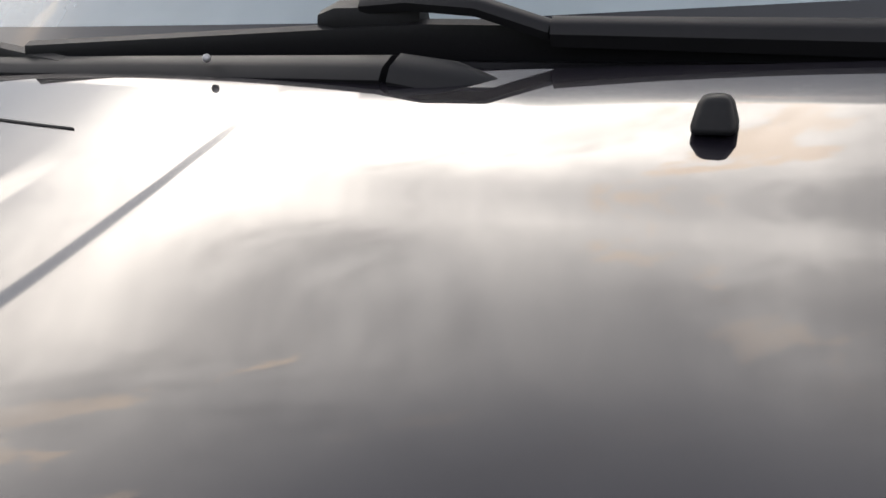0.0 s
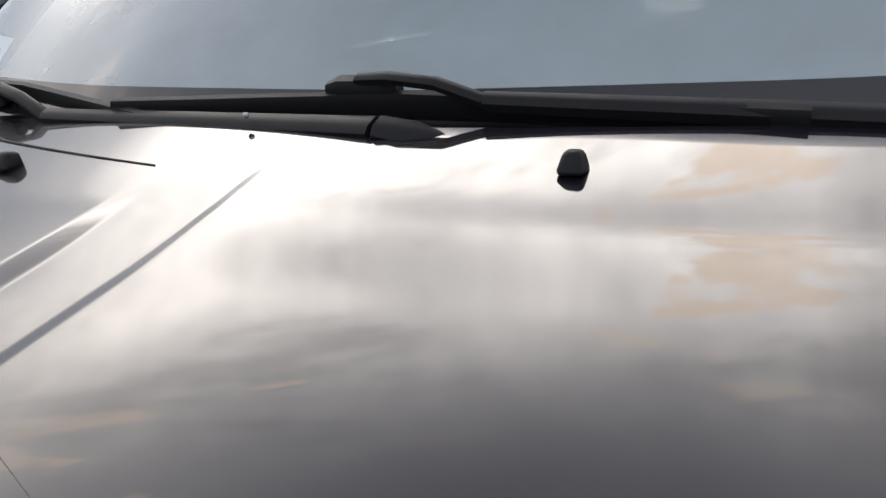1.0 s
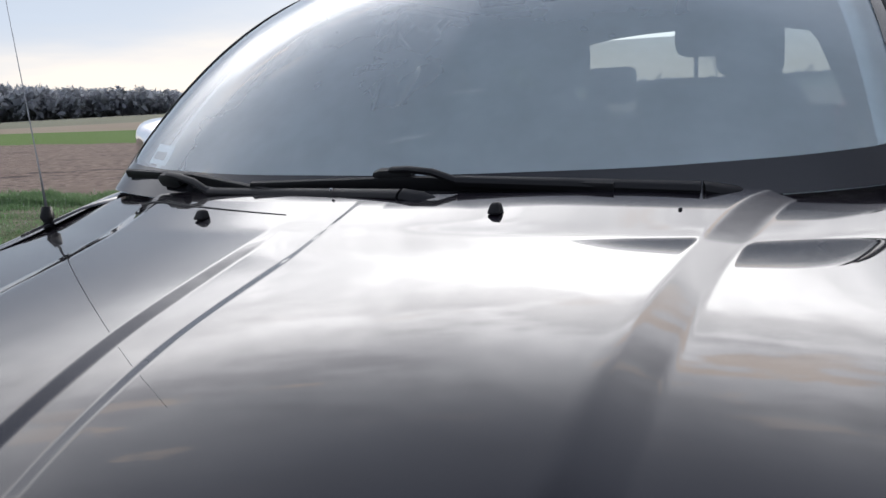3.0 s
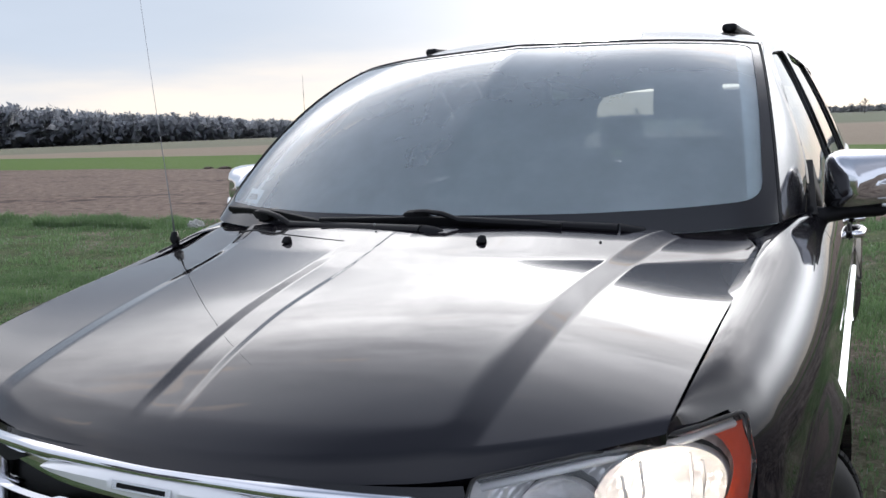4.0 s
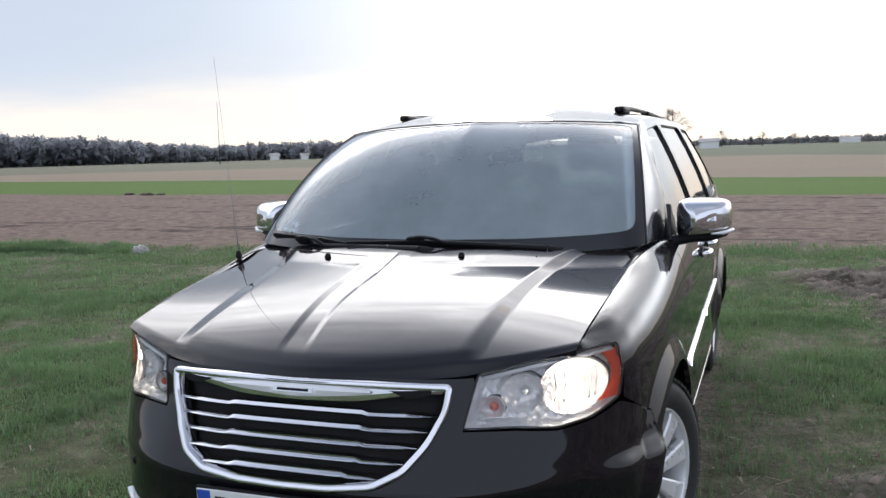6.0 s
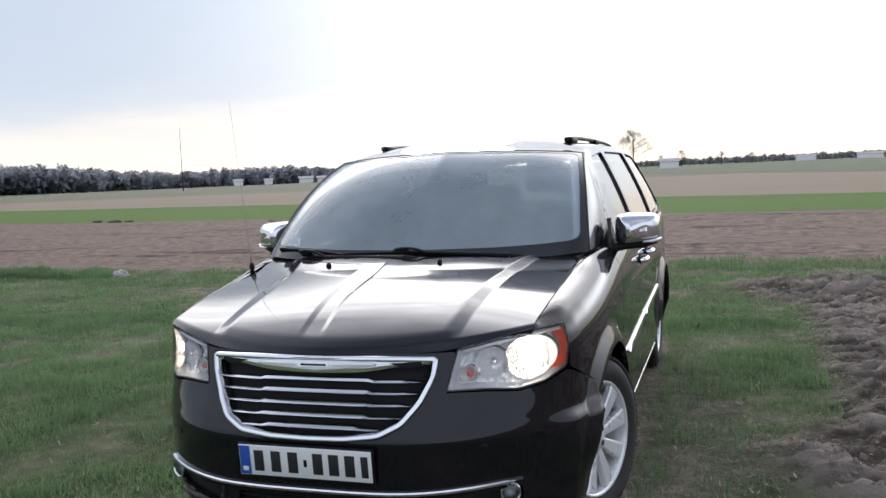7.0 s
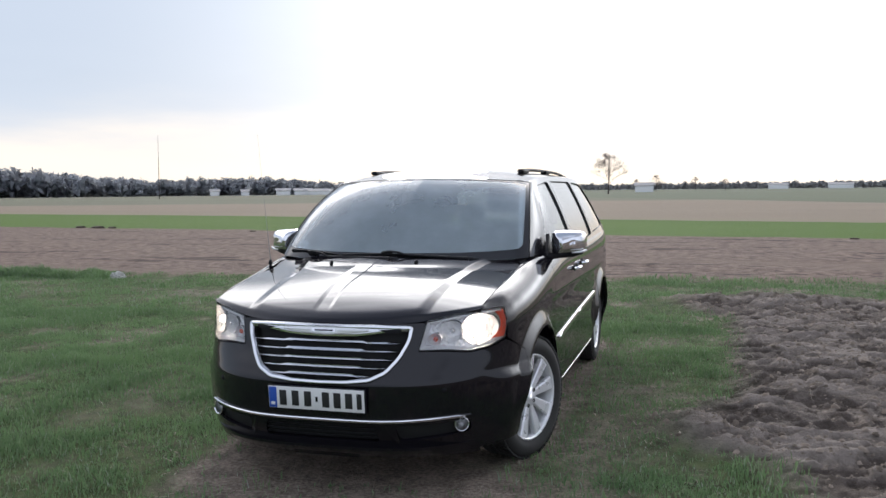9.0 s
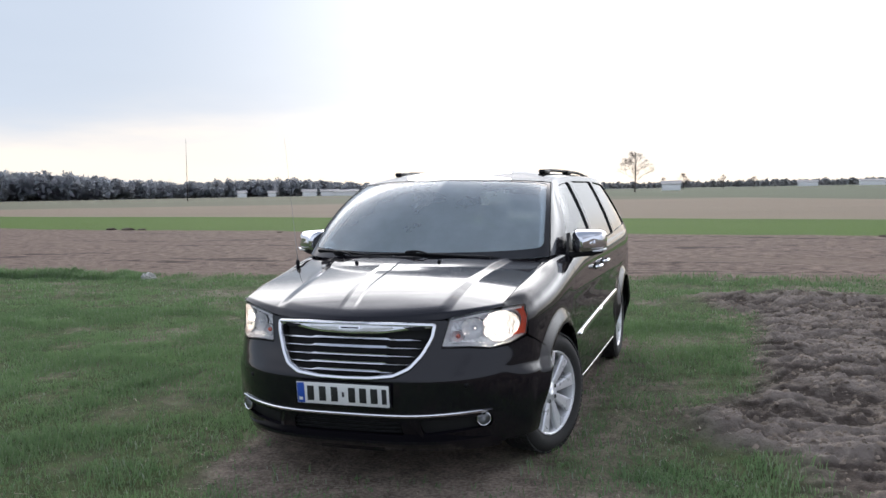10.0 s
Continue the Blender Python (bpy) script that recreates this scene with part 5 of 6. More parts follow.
part("country_bar", on_plate(block((0.022, 0.002, 0.016), (-0.236, -0.0072, -0.032), 0.0005)), WHITE, holder)
for x in (-0.176, -0.108, -0.040, 0.058, 0.120, 0.182, 0.238):
    part("character_bar", on_plate(block((0.038 if x < 0.23 else 0.026, 0.003, 0.078), (x - 0.004, -0.0058, 0), 0.0008)), INK, holder)
part("seal_mark", on_plate(block((0.012, 0.002, 0.026), (0.005, -0.0058, 0), 0.0008)), SATIN, holder)

# ---- headlights ----
def lamp_parts(sd):
    xs, zs = [p[0] for p in LAMP], [p[1] for p in LAMP]

    def sheet(out):
        return lambda x, z: (sd * nose_at(x, z, out)[0], nose_at(x, z, out)[1], z)

    gu, gv = np.linspace(min(xs) - 0.01, max(xs) + 0.01, 60), np.linspace(min(zs) - 0.01, max(zs) + 0.01, 34)
    lens = part("headlight", panel(sheet(0.004), gu, gv, [LAMP], None, 0.008, sd < 0), CLEAR, car, "lit headlight behind a clear lens with amber side marker")
    lens.visible_shadow = False
    ring = [(sd * nose_at(x, z, 0.0)[0], nose_at(x, z, 0.0)[1], z) for x, z in LAMP + LAMP[:1]]
    part("lamp_gasket", tube(ring, 0.0035, 6, False), RUBBER, lens)
    tops = [(x, z - 0.012) for x, z in ((0.530, 0.893), (0.66, 0.921), (0.79, 0.939), (0.842, 0.942))]
    part("bright_edge", tube([(sd * nose_at(x, z, -0.004)[0], nose_at(x, z, -0.004)[1], z) for x, z in tops], 0.006, 6), SILVER, lens)
    # silver tray behind the lens: shallow at the rim, deep in the middle
    holes = [[(cx + r * math.cos(a * 0.157), cz + r * math.sin(a * 0.157)) for a in range(40)] for cx, cz, r in ((0.752, 0.845, 0.081), (0.628, 0.838, 0.056), (0.553, 0.800, 0.032))]

    def tray(x, z):
        d, _ = nearest([LAMP], x, z)
        p = nose_at(x, z)
        return sd * p[0], p[1] + 0.006 + 0.036 * float(smooth(0.0, 0.016, d)) + 0.003 * math.sin(x * 260) * math.sin(z * 190) * float(smooth(0.005, 0.02, d)), z

    part("lamp_housing", panel(tray, np.linspace(min(xs), max(xs), 120), np.linspace(min(zs), max(zs), 66), [LAMP], holes, 0.0, sd < 0), FACET, lens)

    def bowl(cx, cz, r, deep, mat=FACET):
        y = nose_at(cx, cz)[1]
        back = y + 0.030 + deep
        prof = [(back - deep * 1.05 - 0.012, r * 1.04), (back - deep * 1.05, r * 1.08), (back - deep, r), (back - deep * 0.6, r * 0.86), (back - deep * 0.25, r * 0.58), (back, r * 0.22), (back, 0.0)]
        v, f = lathe(prof, 40, "y")
        # raked back with the sweep of the lens
        part("reflector_bowl", ([(sd * (cx + p[0]), p[1] + nose_at(cx + p[0], cz)[1] - y, cz + p[2]) for p in v], f if sd > 0 else [q[::-1] for q in f]), mat, lens)
        return y + 0.030 + deep * 0.35

    yb = bowl(0.752, 0.845, 0.077, 0.085)
    bm = bmesh.new()
    bmesh.ops.create_uvsphere(bm, u_segments=16, v_segments=10, radius=0.020)
    bmesh.ops.translate(bm, vec=(sd * 0.752, yb, 0.842), verts=bm.verts)
    part("bulb", bm, BULB, lens, "lit bulb")
    for k in (-0.048, -0.030, 0.030, 0.048):
        h = math.sqrt(0.070 ** 2 - k * k) * 0.8
        y0 = nose_at(0.752 + k, 0.842)[1] + 0.115 - 0.085 * (abs(k) / 0.074) ** 1.3
        part("reflector_flute", tube([(sd * (0.752 + k), y0 - 0.030, 0.842 - h), (sd * (0.752 + k), y0 - 0.008, 0.842), (sd * (0.752 + k), y0 - 0.030, 0.842 + h)], 0.003, 6), SILVER, lens)
    yb = bowl(0.628, 0.838, 0.052, 0.035)
    bm = bmesh.new()
    bmesh.ops.create_uvsphere(bm, u_segments=14, v_segments=8, radius=0.016)
    bmesh.ops.scale(bm, vec=(1, 1.5, 1), verts=bm.verts)
    bmesh.ops.translate(bm, vec=(sd * 0.628, yb, 0.838), verts=bm.verts)
    part("bulb_shield", bm, CHROME, lens)
    yb = bowl(0.553, 0.800, 0.030, 0.02)
    bm = bmesh.new()
    bmesh.ops.create_uvsphere(bm, u_segments=12, v_segments=8, radius=0.013)
    bmesh.ops.translate(bm, vec=(sd * 0.553, yb, 0.800), verts=bm.verts)
    part("signal_bulb", bm, AMBER, lens)
    for k, z in enumerate((0.757, 0.771)):
        pts = [(sd * x, nose_at(x, z)[1] + 0.03, z) for x in np.linspace(0.51, 0.60, 8)]
        part("lamp_rib", tube(pts, 0.003, 5), REFL, lens)
    # amber strip beside the bowl
    rows = []
    for z in np.linspace(0.790, 0.932, 14):
        inner = 0.806 + 0.034 * abs(math.sin((z - 0.790) / 0.142 * math.pi)) ** 0.7
        top = 0.012 * float(smooth(0.87, 0.932, z))
        rows.append([(sd * x, nose_at(x, z)[1] + 0.003 + 0.006 * t, z) for x, t in ((0.861 - top, 0), (0.852 - top, 0.1), (0.846 - top, 0.25), (min(inner, 0.843 - top), 0.6))])
    part("amber_marker", grid_mesh(rows), AMBER, lens, "amber reflector strip")


for sd in (1, -1):
    lamp_parts(sd)

# ---- door mirrors, handles, strips ----
for sd in (1, -1):
    rows = []
    for i in range(17):
        a = i / 16
        y = 1.60 + 0.165 * a                # front to back
        k = math.sin(math.pi * 0.5 * min(1, a * 1.5 + 0.02)) ** 0.42
        ring = []
        for j in range(28):
            b = 2 * math.pi * j / 28
            cx, cz = math.cos(b), math.sin(b)
            ex, ez = math.copysign(abs(cx) ** 0.42, cx), math.copysign(abs(cz) ** 0.42, cz)
            w, h = 0.108 * k, 0.082 * k
            dropped = 0.012 * ex
            ring.append((sd * (1.012 + ex * w), y + 0.025 * ex, 1.205 + ez * h * (1.0 if ez > 0 else 0.88) + dropped * (1 if ez < 0 else -0.4)))
        rows.append(ring if sd == 1 else ring[::-1])
    cap_mesh = grid_mesh(rows, True)
    cap_mesh[1].append(tuple(reversed(range(28))))
    mirror = part("door_mirror", cap_mesh, CHROME, car, "chrome-capped door mirror on a black foot")
    v = rows[-1]
    part("mirror_glass", ([(p[0], p[1] - 0.004, p[2]) for p in v], [tuple(range(28))]), MIRRORM, mirror)
    foot = [(sd * 0.865, 1.60, 1.118), (sd * 0.91, 1.63, 1.122), (sd * 0.96, 1.665, 1.128), (sd * 1.04, 1.69, 1.130), (sd * 1.10, 1.72, 1.140)]
    part("mirror_foot", tube(foot, [0.034, 0.022, 0.020, 0.017, 0.008], 10), BLACK, mirror)
    part("signal_light", tube([(sd * 1.045, 1.632, 1.148), (sd * 1.09, 1.655, 1.150), (sd * 1.126, 1.70, 1.160)], [0.004, 0.008, 0.007], 8), SILVER, mirror)
    tri = [(sd * 0.895, 1.57, 1.13), (sd * 0.905, 1.76, 1.125), (sd * 0.868, 1.80, 1.26)]
    part("mirror_triangle", ([tuple(p) for p in tri] + [(p[0] - sd * 0.02, p[1], p[2]) for p in tri], [(0, 1, 2), (5, 4, 3), (0, 3, 4, 1), (1, 4, 5, 2), (2, 5, 3, 0)]), BLACK, car, "", False)
    for y, z in ((2.40, 0.985), (2.78, 0.995)):
        x = abs(flank_at(s_of_y(y), z)[0])
        pts = [(sd * (x + 0.004), y - 0.10, z), (sd * (x + 0.034), y - 0.075, z), (sd * (x + 0.042), y, z + 0.003), (sd * (x + 0.034), y + 0.075, z), (sd * (x + 0.004), y + 0.10, z)]
        hnd = part("door_handle", tube(pts, [0.012, 0.014, 0.014, 0.014, 0.012], 10), CHROME, car)
        bm = bmesh.new()
        bmesh.ops.create_uvsphere(bm, u_segments=16, v_segments=10, radius=0.03)
        bmesh.ops.scale(bm, vec=(0.25, 1.3, 1.0), verts=bm.verts)
        bmesh.ops.translate(bm, vec=(sd * (x + 0.001), y - 0.01, z), verts=bm.verts)
        part("handle_cup", bm, DARK, hnd)
    for a, b, z0, z1 in ((1.63, 2.51, 0.600, 0.640), (2.54, 3.52, 0.640, 0.672)):
        rows = []
        for y in np.linspace(a, b, 24):
            z = z0 + (z1 - z0) * (y - a) / (b - a)
            x = abs(flank_at(s_of_y(y), z)[0])
            h = 0.016 * float(smooth(a - 0.004, a + 0.05, y))
            rows.append([(sd * x, y, z - h - 0.006), (sd * (x + 0.012), y, z - h), (sd * (x + 0.015), y, z + h * 0.4), (sd * (x + 0.010), y, z + h), (sd * x, y, z + h + 0.004)])
        crisp(part("door_strip", grid_mesh(rows if sd == -1 else [r[::-1] for r in rows]), CHROME, car), 40)
    rows = []
    for y in np.linspace(1.46, 3.55, 40):
        x = abs(flank_at(s_of_y(y), 0.262)[0])
        rows.append([(sd * x, y, 0.256), (sd * (x + 0.006), y, 0.259), (sd * (x + 0.006), y, 0.268), (sd * x, y, 0.271)])
    part("sill_strip", grid_mesh(rows), CHROME, car)

# ---- aerial ----
aerial = part("aerial", tube([(-0.806, 1.062, 1.075), (-0.806, 1.062, 1.098), (-0.807, 1.063, 1.122)], [0.017, 0.015, 0.009], 14), BLACK, car, "thin whip aerial on a black foot")
part("aerial_mast", tube([(-0.807, 1.063, 1.115), (-0.815, 1.065, 1.20), (-0.845, 1.068, 1.50), (-0.885, 1.075, 1.92)], [0.0035, 0.0014, 0.0008, 0.0006], 6), GREYM, aerial)

# ---- washer nozzles ----
for x, y in ((0.201, 0.988), (-0.346, 0.976)):
    z = float(bonnet_z(x, y))
    bm = bmesh.new()
    bmesh.ops.create_cube(bm, size=1.0, matrix=Matrix.Translation((x, y, z + 0.008)) @ Matrix.Diagonal((0.023, 0.026, 0.017, 1)))
    for v in bm.verts:
        if v.co.z > z + 0.01:
            v.co.x = x + (v.co.x - x) * 0.62
            v.co.y += 0.010 if v.co.y < y else -0.002
    bmesh.ops.bevel(bm, geom=bm.edges[:], offset=0.004, segments=2, affect="EDGES", profile=0.5)
    part("washer_nozzle", bm, BLACK, car, "small black washer nozzle")
part("bonnet_buffer", tube([(0.47, 1.045, 1.112), (0.47, 1.045, 1.122)], 0.003, 8), BLACK, car)
# ---- wipers ----
def wiper(pivot, joint, elbow, hub, tip_a, tip_b, screw=None):
    """Arm from the pivot along the glass to the hub, and a blade through the hub."""
    up = Vector((0, -0.45, 0.9)).normalized()

    def strip(pts, w, h):
        rows = []
        for i, p in enumerate(pts):
            p = Vector(p)
            t = (Vector(pts[min(i + 1, len(pts) - 1)]) - Vector(pts[max(i - 1, 0)])).normalized()
            s = t.cross(up).normalized()
            ww, hh = (w[i], h[i])
            rows.append([p - s * ww - up * hh, p - s * ww + up * hh * 0.4, p - s * ww * 0.5 + up * hh, p + s * ww * 0.5 + up * hh, p + s * ww + up * hh * 0.4, p + s * ww - up * hh])
        v, f = grid_mesh(rows, True)
        f.append(tuple(range(6)))
        f.append(tuple(reversed(range(len(v) - 6, len(v)))))
        return v, f

    arm = crisp(part("wiper", strip([joint, Vector(joint).lerp(Vector(elbow), 0.5), elbow], [0.014, 0.012, 0.010], [0.007, 0.007, 0.006]), SATIN, car, "black wiper resting on the base of the windscreen"), 40)
    crisp(part("pivot_cover", strip([pivot, Vector(pivot).lerp(Vector(joint), 0.5), Vector(joint) + (Vector(pivot) - Vector(joint)).normalized() * 0.006], [0.006, 0.016, 0.015], [0.004, 0.009, 0.009]), SATIN, arm), 40)
    hook = [elbow, Vector(elbow).lerp(Vector(hub), 0.35) + up * 0.014, Vector(elbow).lerp(Vector(hub), 0.72) + up * 0.016, Vector(hub) + up * 0.012]
    crisp(part("arm_hook", strip(hook, [0.007] * 4, [0.004] * 4), SATIN, arm), 40)
    d = (Vector(tip_b) - Vector(tip_a)).normalized()
    crisp(part("blade_hub", strip([Vector(hub) - d * 0.035, Vector(hub) - d * 0.02, Vector(hub) + d * 0.025, Vector(hub) + d * 0.04], [0.006, 0.011, 0.011, 0.008], [0.006, 0.012, 0.012, 0.008]), BLACK, arm), 40)
    pts = [Vector(tip_a).lerp(Vector(tip_b), t) for t in np.linspace(0, 1, 15)]
    lift = [0.004 + 0.008 * (1 - abs(2 * t - 1)) for t in np.linspace(0, 1, 15)]
    crisp(part("wiper_blade", strip([p + up * k for p, k in zip(pts, lift)], [0.007] * 15, [0.006 + 0.5 * k for k in lift]), BLACK, arm), 40)
    part("blade_rubber", strip([p - up * 0.005 for p in pts], [0.0025] * 15, [0.006] * 15), RUBBER, arm)
    if screw is not None:
        bm = bmesh.new()
        bmesh.ops.create_uvsphere(bm, u_segments=10, v_segments=6, radius=0.003)
        bmesh.ops.translate(bm, vec=screw, verts=bm.verts)
        part("screw", bm, GREYM, arm)


def glass_pt(x, v, out=0.012):
    """A point near the windscreen at x across and share v up."""
    u = x / (0.83 + (0.70 - 0.83) * v)
    p = Vector(screen_at(u, v)) + Vector((0, -0.45, 0.9)).normalized() * out
    return p


# passenger-side wiper: pivot near the middle, lying towards the far corner
wiper((0.085, 1.046, 1.131), (0.008, 1.052, 1.143), (-0.43, 1.112, 1.144), glass_pt(-0.56, 0.035, 0.016), glass_pt(-0.735, 0.045, 0.008), glass_pt(-0.26, 0.005, 0.012), (-0.128, 1.060, 1.152))
# driver's wiper: pivot at the driver's side, blade across the middle
wiper((0.60, 1.17, 1.118), (0.49, 1.125, 1.143), (0.10, 1.085, 1.163), glass_pt(-0.030, 0.046, 0.018), glass_pt(-0.325, 0.026, 0.010), glass_pt(0.36, 0.015, 0.010))

# inspection sticker inside the screen
st = [glass_pt(-0.70, 0.10, -0.006), glass_pt(-0.63, 0.095, -0.006), glass_pt(-0.63, 0.155, -0.006), glass_pt(-0.70, 0.16, -0.006)]
part("sticker", ([tuple(p) for p in st], [(0, 1, 2, 3)]), PAPER, car, "pale sticker", False)
st = [glass_pt(-0.69, 0.112, -0.004), glass_pt(-0.645, 0.109, -0.004), glass_pt(-0.645, 0.132, -0.004), glass_pt(-0.69, 0.135, -0.004)]
part("sticker_bar", ([tuple(p) for p in st], [(0, 1, 2, 3)]), SATIN, car, "", False)

# ---- cabin ----
rows = []
for y_off, z in ((0.06, 1.085), (0.20, 1.115), (0.40, 1.125), (0.60, 1.10), (0.72, 1.03), (0.74, 0.80), (0.70, 0.55)):
    rows.append([(x, float(BASE_Y(abs(x) * 0.9)) * 0.6 + 0.45 + y_off * (1 - 0.15 * (abs(x) / 0.8) ** 2), z - 0.02 * (abs(x) / 0.8) ** 3) for x in np.linspace(-0.80, 0.80, 33)])
part("dashboard", grid_mesh(rows), DASHM, car)
part("dial_hood", block((0.40, 0.20, 0.06), (0.38, 1.66, 1.125), 0.025, 3), DASHM, car)
part("cabin_floor", block((1.62, 3.4, 0.03), (0, 3.1, 0.40), 0.005), DASHM, car)
part("front_wall", block((1.62, 0.03, 0.65), (0, 1.32, 0.72), 0.005), DARK, car)
rows = [[tuple(Vector(roof_at(u, v)) + Vector((0, 0, -0.035))) for u in np.linspace(-0.93, 0.93, 21)] for v in np.linspace(0.02, 0.98, 21)]
part("headlining", grid_mesh(rows), LINER, car)
for sd in (1, -1):
    rows = [[(sd * (float(TOP_X(y)) - 0.07), y, z) for z in (0.42, 0.8, 1.06)] for y in np.linspace(1.6, 4.9, 12)]
    part("door_lining", grid_mesh(rows), DASHM, car)
# steering wheel
ring = []
m = Matrix.Translation((0.38, 1.93, 1.045)) @ Matrix.Rotation(radians(62), 4, "X")
wheel_pts = [m @ Vector((0.19 * math.cos(a), 0.19 * math.sin(a), 0)) for a in np.linspace(0, 2 * math.pi, 41)]
swheel = part("steering_wheel", tube(wheel_pts, 0.015, 8, False), CLOTH, car, "dark steering wheel")
part("wheel_boss", block((0.14, 0.12, 0.05), (0, 0, 0), 0.02, 3, m), CLOTH, swheel)
for a in (0.25, math.pi - 0.25, -math.pi / 2):
    part("wheel_spoke", tube([m @ Vector((0.05 * math.cos(a), 0.05 * math.sin(a), 0)), m @ Vector((0.185 * math.cos(a), 0.185 * math.sin(a), 0))], 0.014, 6), SILVER, swheel)
part("steering_column", tube([m @ Vector((0, 0, -0.02)), (0.38, 1.72, 0.93)], 0.035, 8), BLACK, swheel)


def rest_mesh(w, h, d, at, tilt, puff=0.03):
    """A padded cushion shape as a bmesh."""
    bm = bmesh.new()
    bmesh.ops.create_cube(bm, size=1.0)
    bmesh.ops.scale(bm, vec=(w, d, h), verts=bm.verts)
    bmesh.ops.bevel(bm, geom=bm.edges[:], offset=min(w, h, d) * 0.42, segments=4, affect="EDGES", profile=0.6)
    bmesh.ops.transform(bm, matrix=Matrix.Translation(at) @ Matrix.Rotation(radians(tilt), 4, "X"), verts=bm.verts)
    return bm


def seat(x, y, w=0.50, top=1.16):
    base = part("seat", rest_mesh(w, 0.16, 0.52, (x, y, 0.66), 6), CLOTH, car, "dark leather seat with a raised headrest")
    part("backrest", rest_mesh(w * 0.96, top - 0.62, 0.15, (x, y + 0.30, (top + 0.62) / 2), -14), CLOTH, base)
    part("headrest", rest_mesh(0.26, 0.19, 0.11, (x, y + 0.40, top + 0.16), -8), CLOTH, base)
    for k in (-0.065, 0.065):
        part("headrest_post", tube([(x + k, y + 0.375, top - 0.02), (x + k, y + 0.392, top + 0.10)], 0.007, 8), CHROME, base)


seat(0.36, 2.30, 0.52, 1.32)
seat(-0.34, 2.30, 0.52, 1.32)
seat(0.40, 3.20, 0.46, 1.26)
seat(-0.40, 3.20, 0.46, 1.26)
seat(0.36, 4.08, 0.44, 1.15)
seat(-0.36, 4.08, 0.44, 1.15)
# inner mirror and sensor pod at the head of the screen
p = glass_pt(0.0, 0.90, -0.012)
pod = part("inner_mirror", block((0.20, 0.025, 0.055), (p.x, p.y + 0.05, p.z - 0.06), 0.012, 3), BLACK, car)
part("mirror_stalk", tube([p, (p.x, p.y + 0.05, p.z - 0.05)], 0.012, 8), BLACK, pod)
part("sensor_pod", block((0.10, 0.06, 0.03), (p.x, p.y + 0.01, p.z - 0.012), 0.01, 3), BLACK, pod)
# ---- grass: blades as one mesh, thinner on trodden ground ----
def grass_material():
    k = Mat("grass_blades")
    col = k.ramp(k.island(), [(0.0, (0.095, 0.145, 0.056)), (0.45, (0.150, 0.215, 0.085)), (0.80, (0.215, 0.270, 0.120)), (0.88, (0.230, 0.220, 0.130)), (0.95, (0.34, 0.30, 0.22)), (1.0, (0.48, 0.44, 0.36))])
    big = k.band(k.noise(0.7, 4, 0.6), 0.35, 0.7)
    col = k.mix(k.math("MULTIPLY", big, 0.6), col, (0.082, 0.128, 0.056))
    lush = k.band(k.noise(1.3, 5, 0.65, None, 5.0), 0.47, 0.66)
    col = k.mix(k.math("MULTIPLY", lush, 0.62), col, (0.230, 0.315, 0.125))
    col = k.mix(1.0, col, (1.06, 1.17, 1.36), "MULTIPLY")
    k.set(color=col, rough=0.75, spec=0.25)
    thin = k.t.nodes.new("ShaderNodeBsdfTranslucent")
    thin.inputs[0].default_value = (0.15, 0.235, 0.10, 1)
    both = k.t.nodes.new("ShaderNodeMixShader")
    both.inputs[0].default_value = 0.4
    k.t.links.new(k.b.outputs[0], both.inputs[1])
    k.t.links.new(thin.outputs[0], both.inputs[2])
    k.t.links.new(both.outputs[0], k.t.nodes["Material Output"].inputs[0])
    return k.m


BLADES = grass_material()


